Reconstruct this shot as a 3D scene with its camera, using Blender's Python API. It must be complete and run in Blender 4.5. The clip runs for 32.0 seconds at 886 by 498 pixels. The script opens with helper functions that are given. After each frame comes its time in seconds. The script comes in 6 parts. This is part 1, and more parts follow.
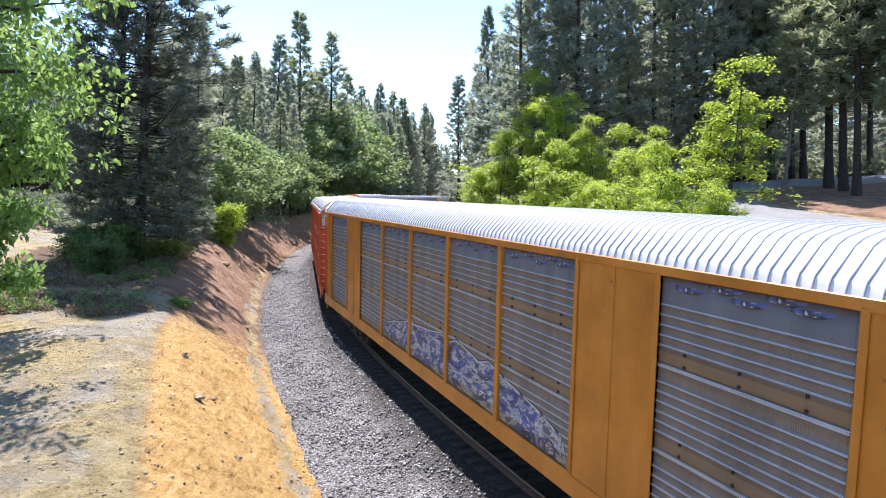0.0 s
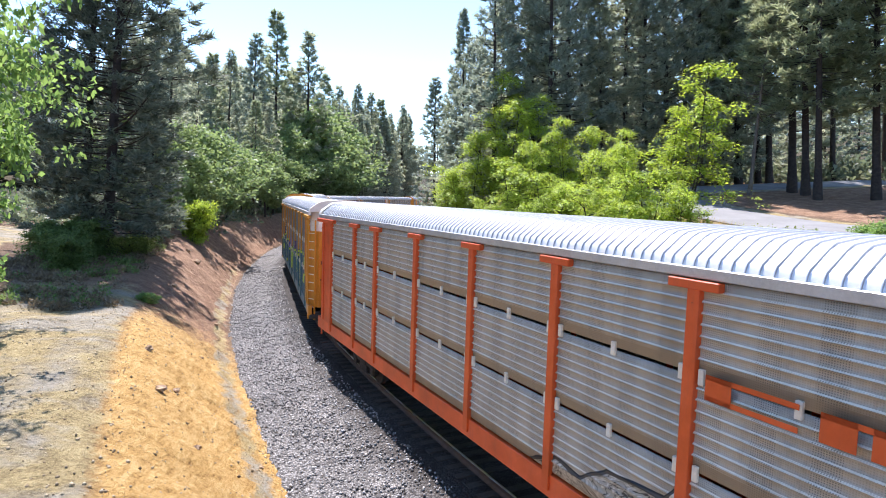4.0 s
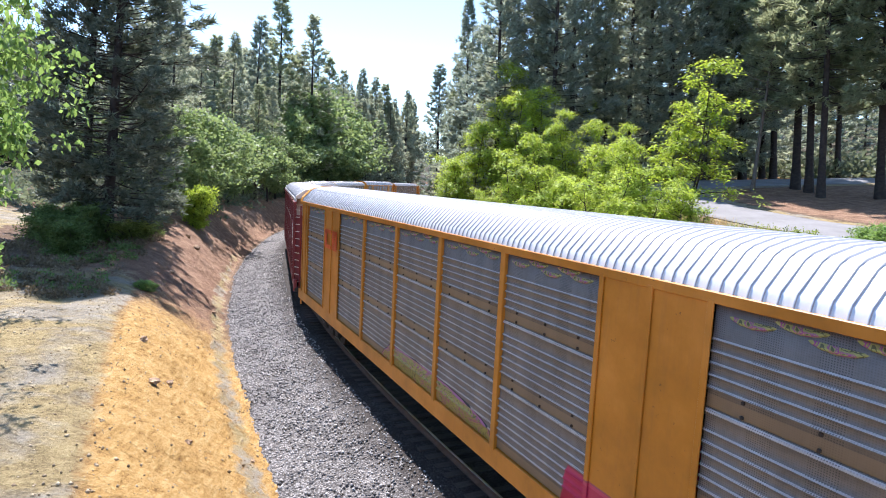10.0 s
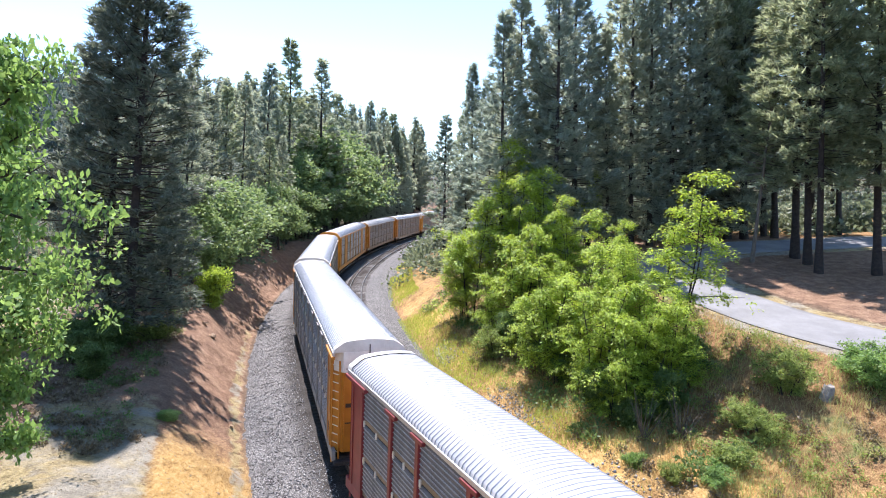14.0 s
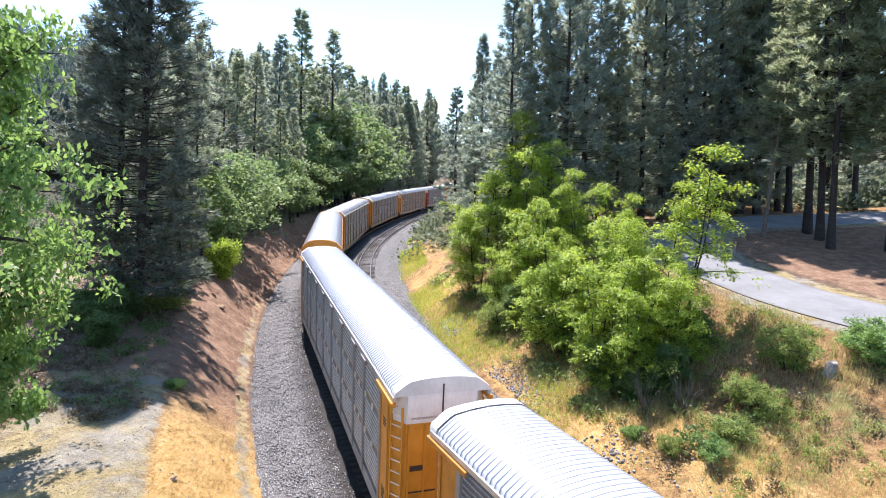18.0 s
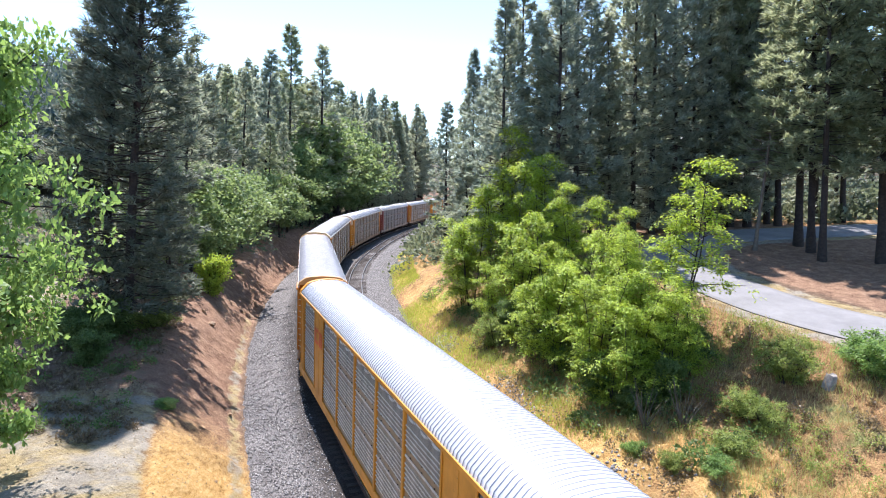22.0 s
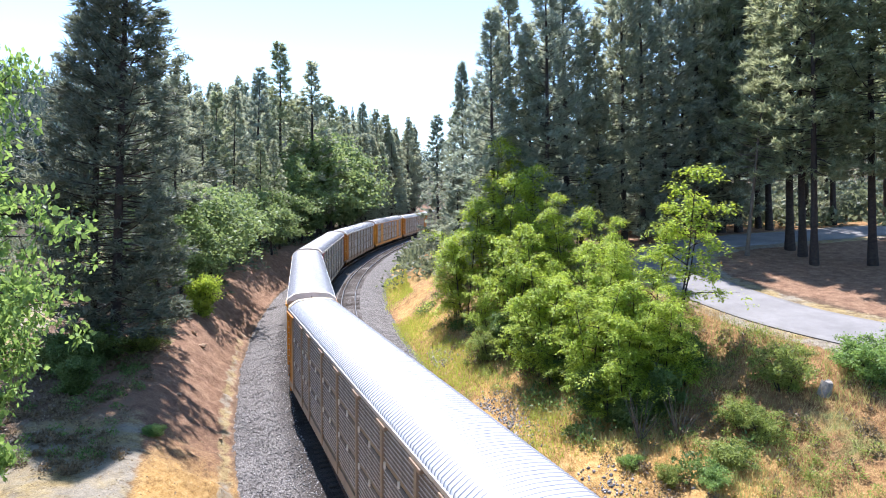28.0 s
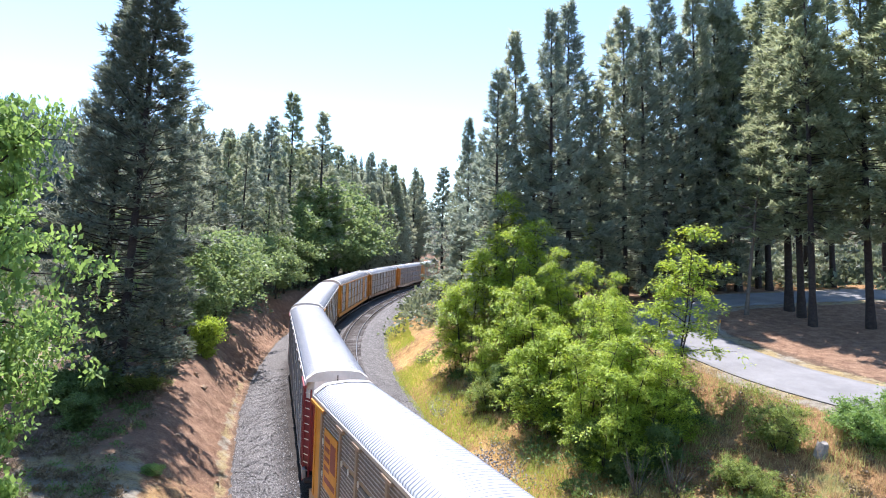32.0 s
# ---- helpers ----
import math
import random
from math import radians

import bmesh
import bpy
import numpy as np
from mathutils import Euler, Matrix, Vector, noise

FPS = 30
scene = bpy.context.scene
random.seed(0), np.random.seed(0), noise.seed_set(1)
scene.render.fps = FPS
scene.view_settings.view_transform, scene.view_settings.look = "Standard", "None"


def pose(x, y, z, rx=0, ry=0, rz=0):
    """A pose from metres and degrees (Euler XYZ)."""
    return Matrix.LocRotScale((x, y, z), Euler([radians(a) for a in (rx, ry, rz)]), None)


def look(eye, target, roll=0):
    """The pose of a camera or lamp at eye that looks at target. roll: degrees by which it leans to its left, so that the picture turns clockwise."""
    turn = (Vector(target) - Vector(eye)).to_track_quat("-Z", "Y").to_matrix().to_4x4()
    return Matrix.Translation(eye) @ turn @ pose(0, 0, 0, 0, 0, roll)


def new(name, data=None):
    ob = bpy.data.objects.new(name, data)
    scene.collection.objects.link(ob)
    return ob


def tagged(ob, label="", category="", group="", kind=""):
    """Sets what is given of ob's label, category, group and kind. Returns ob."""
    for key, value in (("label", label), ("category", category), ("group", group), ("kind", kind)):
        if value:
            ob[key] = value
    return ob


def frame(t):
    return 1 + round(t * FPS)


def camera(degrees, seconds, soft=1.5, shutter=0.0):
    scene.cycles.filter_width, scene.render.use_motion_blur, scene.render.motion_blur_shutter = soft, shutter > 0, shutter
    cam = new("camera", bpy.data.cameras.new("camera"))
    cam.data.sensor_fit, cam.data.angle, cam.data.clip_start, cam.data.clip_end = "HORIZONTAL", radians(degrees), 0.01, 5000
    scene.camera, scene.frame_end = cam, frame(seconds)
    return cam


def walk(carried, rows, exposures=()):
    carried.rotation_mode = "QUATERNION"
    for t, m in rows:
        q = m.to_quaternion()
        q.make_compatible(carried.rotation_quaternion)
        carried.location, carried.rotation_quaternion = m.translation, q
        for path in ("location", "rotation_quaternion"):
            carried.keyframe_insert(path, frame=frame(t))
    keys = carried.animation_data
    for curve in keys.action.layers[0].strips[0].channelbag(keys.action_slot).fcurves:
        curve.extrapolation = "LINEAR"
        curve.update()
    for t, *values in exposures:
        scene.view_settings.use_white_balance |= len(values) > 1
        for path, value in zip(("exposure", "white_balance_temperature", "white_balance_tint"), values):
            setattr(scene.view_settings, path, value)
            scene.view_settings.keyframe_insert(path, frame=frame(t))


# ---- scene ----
cam = camera(72.0, 32.0, soft=1.0)

PATH = [
    (0, (-0.860, 1.729, 6.602), (0.257, 21.618, 4.819), 1.20),
    (0.5, (-0.858, 1.558, 6.352), (0.301, 21.465, 4.817), 1.66),
    (1, (-0.818, 1.586, 6.477), (0.307, 21.448, 4.424), 2.41),
    (1.5, (-0.656, 1.425, 6.463), (0.498, 21.317, 4.732), 3.41),
    (2, (-0.523, 1.328, 6.491), (0.721, 21.195, 4.545), 2.82),
    (2.5, (-0.575, 1.374, 6.495), (0.981, 21.233, 4.708), 1.84),
    (3, (-0.611, 1.363, 6.459), (1.138, 21.240, 5.096), 2.54),
    (3.5, (-0.507, 1.295, 6.448), (1.294, 21.138, 4.716), 1.87),
    (5.5, (-0.384, 1.582, 6.394), (1.615, 21.430, 4.967), 2.20),
    (6, (-0.203, 1.388, 6.415), (1.744, 21.198, 4.472), 3.75),
    (6.5, (-0.191, 1.320, 6.396), (1.671, 21.151, 4.588), -0.29),
    (7, (-0.361, 1.375, 6.390), (1.790, 21.141, 4.232), 3.53),
    (7.5, (-0.218, 1.311, 6.450), (1.871, 21.145, 4.954), 0.22),
    (8, (-0.375, 1.413, 6.453), (1.813, 21.219, 4.739), 0.19),
    (8.5, (-0.378, 1.481, 6.505), (1.712, 21.309, 4.924), 2.29),
    (9, (-0.082, 1.289, 6.502), (1.921, 21.088, 4.507), 3.25),
    (9.5, (-0.320, 1.507, 6.599), (1.396, 21.384, 5.196), 0.29),
    (10, (-0.255, 1.389, 6.781), (1.500, 21.196, 4.632), 2.97),
    (10.5, (-0.240, 1.368, 7.653), (1.253, 21.247, 6.041), 1.18),
    (11, (-0.206, 1.248, 8.327), (1.134, 21.128, 6.595), 0.63),
    (11.5, (-0.315, 1.134, 9.026), (1.169, 20.934, 6.623), 1.60),
    (12, (-0.333, 1.006, 9.729), (0.976, 20.832, 7.448), 1.60),
    (12.5, (-0.352, 0.924, 10.608), (0.866, 20.788, 8.620), 2.16),
    (13, (-0.298, 0.804, 11.415), (0.744, 20.666, 9.307), 0.50),
    (13.5, (-0.277, 0.661, 12.201), (0.920, 20.445, 9.524), 1.00),
    (14, (-0.307, 0.471, 12.390), (1.116, 20.335, 10.542), 2.08),
    (14.5, (-0.270, 0.393, 12.515), (0.940, 20.224, 10.220), 0.05),
    (16.5, (0.116, 0.426, 12.649), (1.314, 20.278, 10.536), 2.05),
    (17, (0.143, 0.434, 12.554), (1.408, 20.251, 10.170), 3.57),
    (17.5, (0.161, 0.393, 12.466), (1.206, 20.255, 10.367), 2.28),
    (18, (0.258, 0.426, 12.404), (1.247, 20.215, 9.676), 2.26),
    (18.5, (0.227, 0.460, 12.244), (1.200, 20.325, 10.136), 2.14),
    (19, (0.194, 0.511, 12.134), (1.328, 20.312, 9.554), 3.09),
    (19.5, (0.113, 0.559, 12.174), (1.318, 20.379, 9.778), 2.28),
    (20, (0.038, 0.613, 12.199), (1.409, 20.429, 9.863), 3.07),
    (20.5, (-0.011, 0.653, 12.138), (1.361, 20.459, 9.717), 2.42),
    (21, (-0.109, 0.642, 12.097), (1.302, 20.449, 9.715), 2.78),
    (21.5, (-0.133, 0.670, 12.113), (1.235, 20.486, 9.781), 1.80),
    (22, (-0.142, 0.755, 12.342), (1.221, 20.583, 10.102), 2.09),
    (22.5, (-0.142, 0.692, 12.387), (1.053, 20.567, 10.504), 0.73),
    (23, (-0.045, 0.705, 12.372), (1.293, 20.476, 9.671), 2.62),
    (23.5, (0.022, 0.762, 12.520), (1.290, 20.589, 10.218), 1.06),
    (24, (0.083, 0.748, 12.498), (1.391, 20.582, 10.286), 3.16),
    (24.5, (0.139, 0.804, 12.494), (1.523, 20.602, 10.017), 3.64),
    (25, (0.094, 0.854, 12.603), (1.502, 20.689, 10.456), 2.60),
    (25.5, (0.002, 0.845, 12.645), (1.345, 20.731, 10.983), 0.90),
    (27.5, (0.238, 1.131, 12.563), (1.865, 20.943, 10.366), 3.22),
    (28, (0.205, 1.033, 12.531), (1.710, 20.888, 10.664), 0.54),
    (28.5, (0.252, 1.055, 12.580), (1.889, 20.908, 10.796), 0.72),
    (29, (0.294, 1.071, 12.542), (2.195, 20.842, 10.196), 2.16),
    (29.5, (0.285, 1.011, 12.554), (2.124, 20.827, 10.565), 2.03),
    (30, (0.272, 0.959, 12.562), (2.130, 20.731, 10.195), 3.21),
    (30.5, (0.270, 0.812, 12.561), (1.912, 20.645, 10.576), 1.29),
    (31, (0.219, 0.452, 12.596), (1.734, 20.391, 12.264), 3.31),
    (31.5, (0.168, 0.286, 12.628), (1.615, 20.233, 12.509), 1.33),
    (32, (0.162, 0.167, 12.604), (1.515, 20.119, 12.357), 2.36),
]

walk(cam, [(t, look(e, g, r)) for t, e, g, r in PATH])

# ---- world, sun, exposure ----
SUN_AZ = radians(-14)      # from +y towards +x
SUN_EL = radians(59)
world = bpy.data.worlds.new("world")
scene.world = world
world.use_nodes = True
wn = world.node_tree.nodes
wl = world.node_tree.links
sky = wn.new("ShaderNodeTexSky")
sky.sky_type = "NISHITA"
sky.sun_disc = False
sky.sun_elevation = SUN_EL
sky.sun_rotation = SUN_AZ
sky.altitude = 2200
sky.air_density = 1.0
sky.dust_density = 0.0
sky.ozone_density = 3.0
wn["Background"].inputs["Strength"].default_value = 0.125
wl.new(sky.outputs[0], wn["Background"].inputs["Color"])
sun_data = bpy.data.lights.new("sun", "SUN")
sun_data.energy = 3.6
sun_data.angle = radians(0.55)
sun_data.color = (1.0, 0.945, 1.0)
sun = new("sun", sun_data)
sd = Vector((math.sin(SUN_AZ) * math.cos(SUN_EL), math.cos(SUN_AZ) * math.cos(SUN_EL), math.sin(SUN_EL)))
sun.matrix_world = look(sd * 200, (0, 0, 0))
scene.view_settings.exposure = 1.76


# ---- materials ----
def mat(name, rough=0.8, metal=0.0, spec=0.5):
    m = bpy.data.materials.new(name)
    m.use_nodes = True
    n = m.node_tree.nodes
    b = n["Principled BSDF"]
    b.inputs["Roughness"].default_value = rough
    b.inputs["Metallic"].default_value = metal
    b.inputs["Specular IOR Level"].default_value = spec
    return m, n, m.node_tree.links, b


def tex_noise(n, l, scale, detail=4, rough=0.6, vec=None, dist=0.0):
    t = n.new("ShaderNodeTexNoise")
    t.inputs["Scale"].default_value = scale
    t.inputs["Detail"].default_value = detail
    t.inputs["Roughness"].default_value = rough
    t.inputs["Distortion"].default_value = dist
    if vec is not None:
        l.new(vec, t.inputs["Vector"])
    return t.outputs["Fac"]


def ramp(n, l, fac, stops):
    r = n.new("ShaderNodeValToRGB")
    e = r.color_ramp.elements
    while len(e) < len(stops):
        e.new(0.5)
    for el, (p, c) in zip(e, stops):
        el.position = p
        el.color = (*c, 1)
    l.new(fac, r.inputs["Fac"])
    return r.outputs["Color"]


def mix(n, l, fac, a, b, mode="MIX"):
    x = n.new("ShaderNodeMix")
    x.data_type = "RGBA"
    x.blend_type = mode
    if isinstance(fac, (int, float)):
        x.inputs[0].default_value = fac
    else:
        l.new(fac, x.inputs[0])
    for i, v in ((6, a), (7, b)):
        if isinstance(v, tuple):
            x.inputs[i].default_value = (*v, 1)
        else:
            l.new(v, x.inputs[i])
    return x.outputs[2]


def mathn(n, l, op, a, b=None, clamp=False):
    x = n.new("ShaderNodeMath")
    x.operation = op
    x.use_clamp = clamp
    for i, v in ((0, a), (1, b)):
        if v is None:
            continue
        if isinstance(v, (int, float)):
            x.inputs[i].default_value = v
        else:
            l.new(v, x.inputs[i])
    return x.outputs[0]


def bump(n, l, b, h, strength=0.4, dist=0.05):
    x = n.new("ShaderNodeBump")
    x.inputs["Strength"].default_value = strength
    x.inputs["Distance"].default_value = dist
    l.new(h, x.inputs["Height"])
    l.new(x.outputs[0], b.inputs["Normal"])


def obj_vec(n):
    return n.new("ShaderNodeTexCoord").outputs["Object"]


def two_tone(name, c1, c2, scale=3.0, rough=0.8, metal=0.0, fine=30.0, bumpy=0.25, bdist=0.01, spec=0.4):
    """A surface with stains at one scale and grain at another."""
    m, n, l, b = mat(name, rough, metal, spec)
    v = obj_vec(n)
    big = tex_noise(n, l, scale, 5, 0.65, v)
    small = tex_noise(n, l, fine, 3, 0.7, v)
    f = mathn(n, l, "ADD", mathn(n, l, "MULTIPLY", big, 0.7), mathn(n, l, "MULTIPLY", small, 0.3))
    l.new(ramp(n, l, f, [(0.32, c1), (0.68, c2)]), b.inputs["Base Color"])
    if bumpy:
        bump(n, l, b, small, bumpy, bdist)
    return m


def leaf_mat(name, c1, c2, trans=0.35, rough=0.55, sat=0.0):
    """Leaves: two greens by island, light passing through."""
    m, n, l, b = mat(name, rough, 0, 0.35)
    g = n.new("ShaderNodeNewGeometry")
    v = obj_vec(n)
    f = mathn(n, l, "ADD", mathn(n, l, "MULTIPLY", g.outputs["Random Per Island"], 0.6),
              mathn(n, l, "MULTIPLY", tex_noise(n, l, 0.5, 3, 0.6, v), 0.5))
    col = ramp(n, l, f, [(0.2, c1), (0.85, c2)])
    l.new(col, b.inputs["Base Color"])
    t = n.new("ShaderNodeBsdfTranslucent")
    l.new(mix(n, l, 0.5, col, (c2[0] * 1.35, c2[1] * 1.25, c2[2] * 1.0)), t.inputs["Color"])
    s = n.new("ShaderNodeMixShader")
    s.inputs[0].default_value = trans
    l.new(b.outputs[0], s.inputs[1])
    l.new(t.outputs[0], s.inputs[2])
    l.new(s.outputs[0], n["Material Output"].inputs["Surface"])
    return m


M = {}
M["bark"] = two_tone("bark", (0.022, 0.018, 0.016), (0.075, 0.058, 0.048), 4, 0.95, 0, 18, 0.8, 0.04)
M["bark_pale"] = two_tone("bark_pale", (0.08, 0.065, 0.05), (0.22, 0.18, 0.14), 4, 0.95, 0, 18, 0.7, 0.03)
M["needles"] = leaf_mat("needles", (0.105, 0.14, 0.105), (0.47, 0.51, 0.38), 0.58)
M["needles_dark"] = leaf_mat("needles_dark", (0.04, 0.062, 0.05), (0.20, 0.235, 0.175), 0.46)
M["needles_blue"] = leaf_mat("needles_blue", (0.09, 0.13, 0.11), (0.38, 0.44, 0.36), 0.55)
M["needles_light"] = leaf_mat("needles_light", (0.12, 0.155, 0.09), (0.38, 0.43, 0.27), 0.55)
M["leaf_oak"] = leaf_mat("leaf_oak", (0.075, 0.135, 0.055), (0.27, 0.36, 0.14), 0.46)
M["leaf_bright"] = leaf_mat("leaf_bright", (0.05, 0.13, 0.036), (0.28, 0.42, 0.12), 0.48)
M["leaf_locust"] = leaf_mat("leaf_locust", (0.055, 0.135, 0.02), (0.50, 0.62, 0.085), 0.46)
M["leaf_skirt"] = leaf_mat("leaf_skirt", (0.04, 0.085, 0.025), (0.20, 0.29, 0.09), 0.42)
M["leaf_under"] = leaf_mat("leaf_under", (0.05, 0.075, 0.045), (0.20, 0.24, 0.15), 0.42)
M["leaf_olive"] = leaf_mat("leaf_olive", (0.075, 0.125, 0.03), (0.36, 0.44, 0.12), 0.45)
M["leaf_shrub"] = leaf_mat("leaf_shrub", (0.055, 0.11, 0.035), (0.17, 0.25, 0.08), 0.38)
M["far_needles"] = leaf_mat("far_needles", (0.035, 0.065, 0.055), (0.10, 0.14, 0.115), 0.35)
M["brush"] = leaf_mat("brush", (0.10, 0.075, 0.045), (0.26, 0.20, 0.12), 0.2)
M["straw"] = leaf_mat("straw", (0.28, 0.19, 0.085), (0.56, 0.43, 0.21), 0.4)
M["lime_grass"] = leaf_mat("lime_grass", (0.20, 0.27, 0.04), (0.50, 0.56, 0.12), 0.42)
M["green_grass"] = leaf_mat("green_grass", (0.17, 0.22, 0.07), (0.45, 0.50, 0.18), 0.42)


def ground_mat():
    """Soil: red-brown forest floor, ochre cut banks, dry grass; zones come from mesh attributes."""
    m, n, l, b = mat("ground", 0.95, 0, 0.15)
    v = obj_vec(n)
    big = tex_noise(n, l, 0.22, 6, 0.65, v, 0.4)
    mid = tex_noise(n, l, 1.6, 6, 0.7, v, 0.3)
    fine = tex_noise(n, l, 11, 6, 0.8, v)

    def attr(name):
        a = n.new("ShaderNodeAttribute")
        a.attribute_name = name
        return a.outputs["Fac"]

    def sharp(name, lo=0.35, hi=0.65):
        x = mathn(n, l, "ADD", attr(name), mathn(n, l, "ADD", mathn(n, l, "MULTIPLY", mathn(n, l, "SUBTRACT", mid, 0.5), 0.8), mathn(n, l, "MULTIPLY", mathn(n, l, "SUBTRACT", fine, 0.5), 0.5)))
        r = n.new("ShaderNodeMapRange")
        r.interpolation_type = "SMOOTHSTEP"
        r.inputs["From Min"].default_value = lo
        r.inputs["From Max"].default_value = hi
        l.new(x, r.inputs["Value"])
        return r.outputs[0]

    ff = mathn(n, l, "ADD", mathn(n, l, "MULTIPLY", mid, 0.5), mathn(n, l, "MULTIPLY", fine, 0.5))
    floor = ramp(n, l, ff, [(0.3, (0.07, 0.045, 0.03)), (0.52, (0.18, 0.12, 0.078)), (0.72, (0.34, 0.25, 0.16))])
    vs = n.new("ShaderNodeMapping")
    vs.inputs["Rotation"].default_value = (0, 0, 0.7)
    vs.inputs["Scale"].default_value = (1.0, 0.22, 0.5)
    l.new(v, vs.inputs["Vector"])
    strand = tex_noise(n, l, 9, 5, 0.75, vs.outputs[0])
    fs = mathn(n, l, "ADD", mathn(n, l, "MULTIPLY", ff, 0.55), mathn(n, l, "MULTIPLY", strand, 0.45))
    cut = ramp(n, l, fs, [(0.36, (0.17, 0.085, 0.028)), (0.48, (0.47, 0.285, 0.095)), (0.66, (0.68, 0.49, 0.235))])
    red = ramp(n, l, ff, [(0.30, (0.07, 0.043, 0.03)), (0.48, (0.245, 0.145, 0.092)), (0.70, (0.49, 0.34, 0.215))])
    dust = ramp(n, l, ff, [(0.30, (0.10, 0.085, 0.06)), (0.5, (0.29, 0.26, 0.20)), (0.70, (0.46, 0.42, 0.33))])
    litter = ramp(n, l, ff, [(0.34, (0.10, 0.07, 0.035)), (0.5, (0.34, 0.265, 0.13)), (0.68, (0.55, 0.45, 0.24))])
    r2 = n.new("ShaderNodeMapRange")
    r2.inputs["From Min"].default_value, r2.inputs["From Max"].default_value = 0.46, 0.56
    l.new(big, r2.inputs["Value"])
    dust = mix(n, l, r2.outputs[0], dust, litter)
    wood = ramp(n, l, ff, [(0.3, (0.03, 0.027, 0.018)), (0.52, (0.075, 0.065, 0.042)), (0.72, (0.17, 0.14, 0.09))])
    dry = ramp(n, l, ff, [(0.34, (0.08, 0.042, 0.021)), (0.5, (0.29, 0.165, 0.076)), (0.68, (0.50, 0.34, 0.16))])
    lush = ramp(n, l, ff, [(0.3, (0.09, 0.095, 0.03)), (0.7, (0.34, 0.34, 0.13))])
    r = n.new("ShaderNodeMapRange")
    r.inputs["From Min"].default_value, r.inputs["From Max"].default_value = 0.54, 0.66
    l.new(big, r.inputs["Value"])
    dry = mix(n, l, r.outputs[0], dry, lush)
    c = mix(n, l, sharp("dry"), floor, dry)
    c = mix(n, l, sharp("red"), c, red)
    c = mix(n, l, sharp("cut", 0.2, 0.85), c, cut)
    c = mix(n, l, sharp("dust"), c, dust)
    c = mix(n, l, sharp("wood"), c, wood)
    l.new(c, b.inputs["Base Color"])
    h = mathn(n, l, "ADD", mid, mathn(n, l, "MULTIPLY", fine, 0.5))
    bump(n, l, b, h, 1.0, 0.2)
    return m


M["ground"] = ground_mat()


def ballast_mat():
    m, n, l, b = mat("ballast", 0.92, 0, 0.25)
    v = obj_vec(n)
    vo = n.new("ShaderNodeTexVoronoi")
    vo.inputs["Scale"].default_value = 21
    l.new(v, vo.inputs["Vector"])
    sep = n.new("ShaderNodeSeparateColor")
    l.new(vo.outputs["Color"], sep.inputs[0])
    big = tex_noise(n, l, 0.6, 5, 0.6, v)
    f = mathn(n, l, "ADD", mathn(n, l, "MULTIPLY", sep.outputs[0], 0.65), mathn(n, l, "MULTIPLY", big, 0.45))
    c = ramp(n, l, f, [(0.2, (0.06, 0.056, 0.053)), (0.5, (0.195, 0.183, 0.172)), (0.85, (0.47, 0.45, 0.425))])
    c = mix(n, l, mathn(n, l, "MULTIPLY", vo.outputs["Distance"], 1.0, True), c, (0.03, 0.028, 0.026), "MIX")
    # Oil stain and the train's shade, both put into the colour near the rails.
    oil_shade = n.new("ShaderNodeAttribute")
    oil_shade.attribute_name = "oil_shade"
    c = mix(n, l, mathn(n, l, "MULTIPLY", oil_shade.outputs["Fac"], mathn(n, l, "ADD", 0.45, mathn(n, l, "MULTIPLY", big, 0.9)), True), c, (0.022, 0.017, 0.013))
    l.new(c, b.inputs["Base Color"])
    inv = mathn(n, l, "SUBTRACT", 1.0, vo.outputs["Distance"])
    bump(n, l, b, inv, 0.9, 0.04)
    return m


M["ballast"] = ballast_mat()


def stone_mat():
    m, n, l, b = mat("stone", 0.9, 0, 0.25)
    g = n.new("ShaderNodeNewGeometry")
    l.new(ramp(n, l, g.outputs["Random Per Island"], [(0.0, (0.09, 0.088, 0.088)), (0.6, (0.245, 0.235, 0.222)), (1.0, (0.46, 0.44, 0.415))]), b.inputs["Base Color"])
    return m


M["stone"] = stone_mat()
M["clod"] = leaf_mat("clod", (0.16, 0.11, 0.06), (0.50, 0.40, 0.26), 0.0, 0.95)
M["rock"] = two_tone("rock", (0.22, 0.14, 0.09), (0.5, 0.36, 0.22), 2.5, 0.95, 0, 16, 0.6, 0.05)
M["asphalt"] = two_tone("asphalt", (0.145, 0.142, 0.138), (0.25, 0.246, 0.24), 0.5, 0.9, 0, 35, 0.3, 0.01)
M["tie"] = two_tone("tie", (0.028, 0.022, 0.018), (0.085, 0.068, 0.055), 5, 0.9, 0, 40, 0.5, 0.02)
M["rail"] = two_tone("rail", (0.05, 0.034, 0.026), (0.11, 0.078, 0.06), 6, 0.65, 0.4, 40, 0.2, 0.005)
M["rail_head"] = two_tone("rail_head", (0.45, 0.44, 0.43), (0.6, 0.59, 0.58), 6, 0.3, 0.9, 40, 0.1, 0.003)
M["dark_steel"] = two_tone("dark_steel", (0.02, 0.018, 0.016), (0.06, 0.05, 0.044), 4, 0.8, 0.2, 30, 0.2, 0.01)
M["wood_grey"] = two_tone("wood_grey", (0.12, 0.105, 0.09), (0.38, 0.355, 0.315), 3, 0.9, 0, 25, 0.6, 0.03)


# ---- the line of the railway ----
LINE_X, LINE_Y, LINE_H = -5.489, 42.289, -0.21020      # the outer track at s = -40 and its heading
BENDS = [(-100, -0.00365), (-60, 0.00673), (-30, 0.00472), (0, 0.00542), (30, 0.00277), (60, 0.00278), (100, -0.00116)]   # curvature, 1/m
CANT = 0.0                          # degrees by which the track leans into the curve


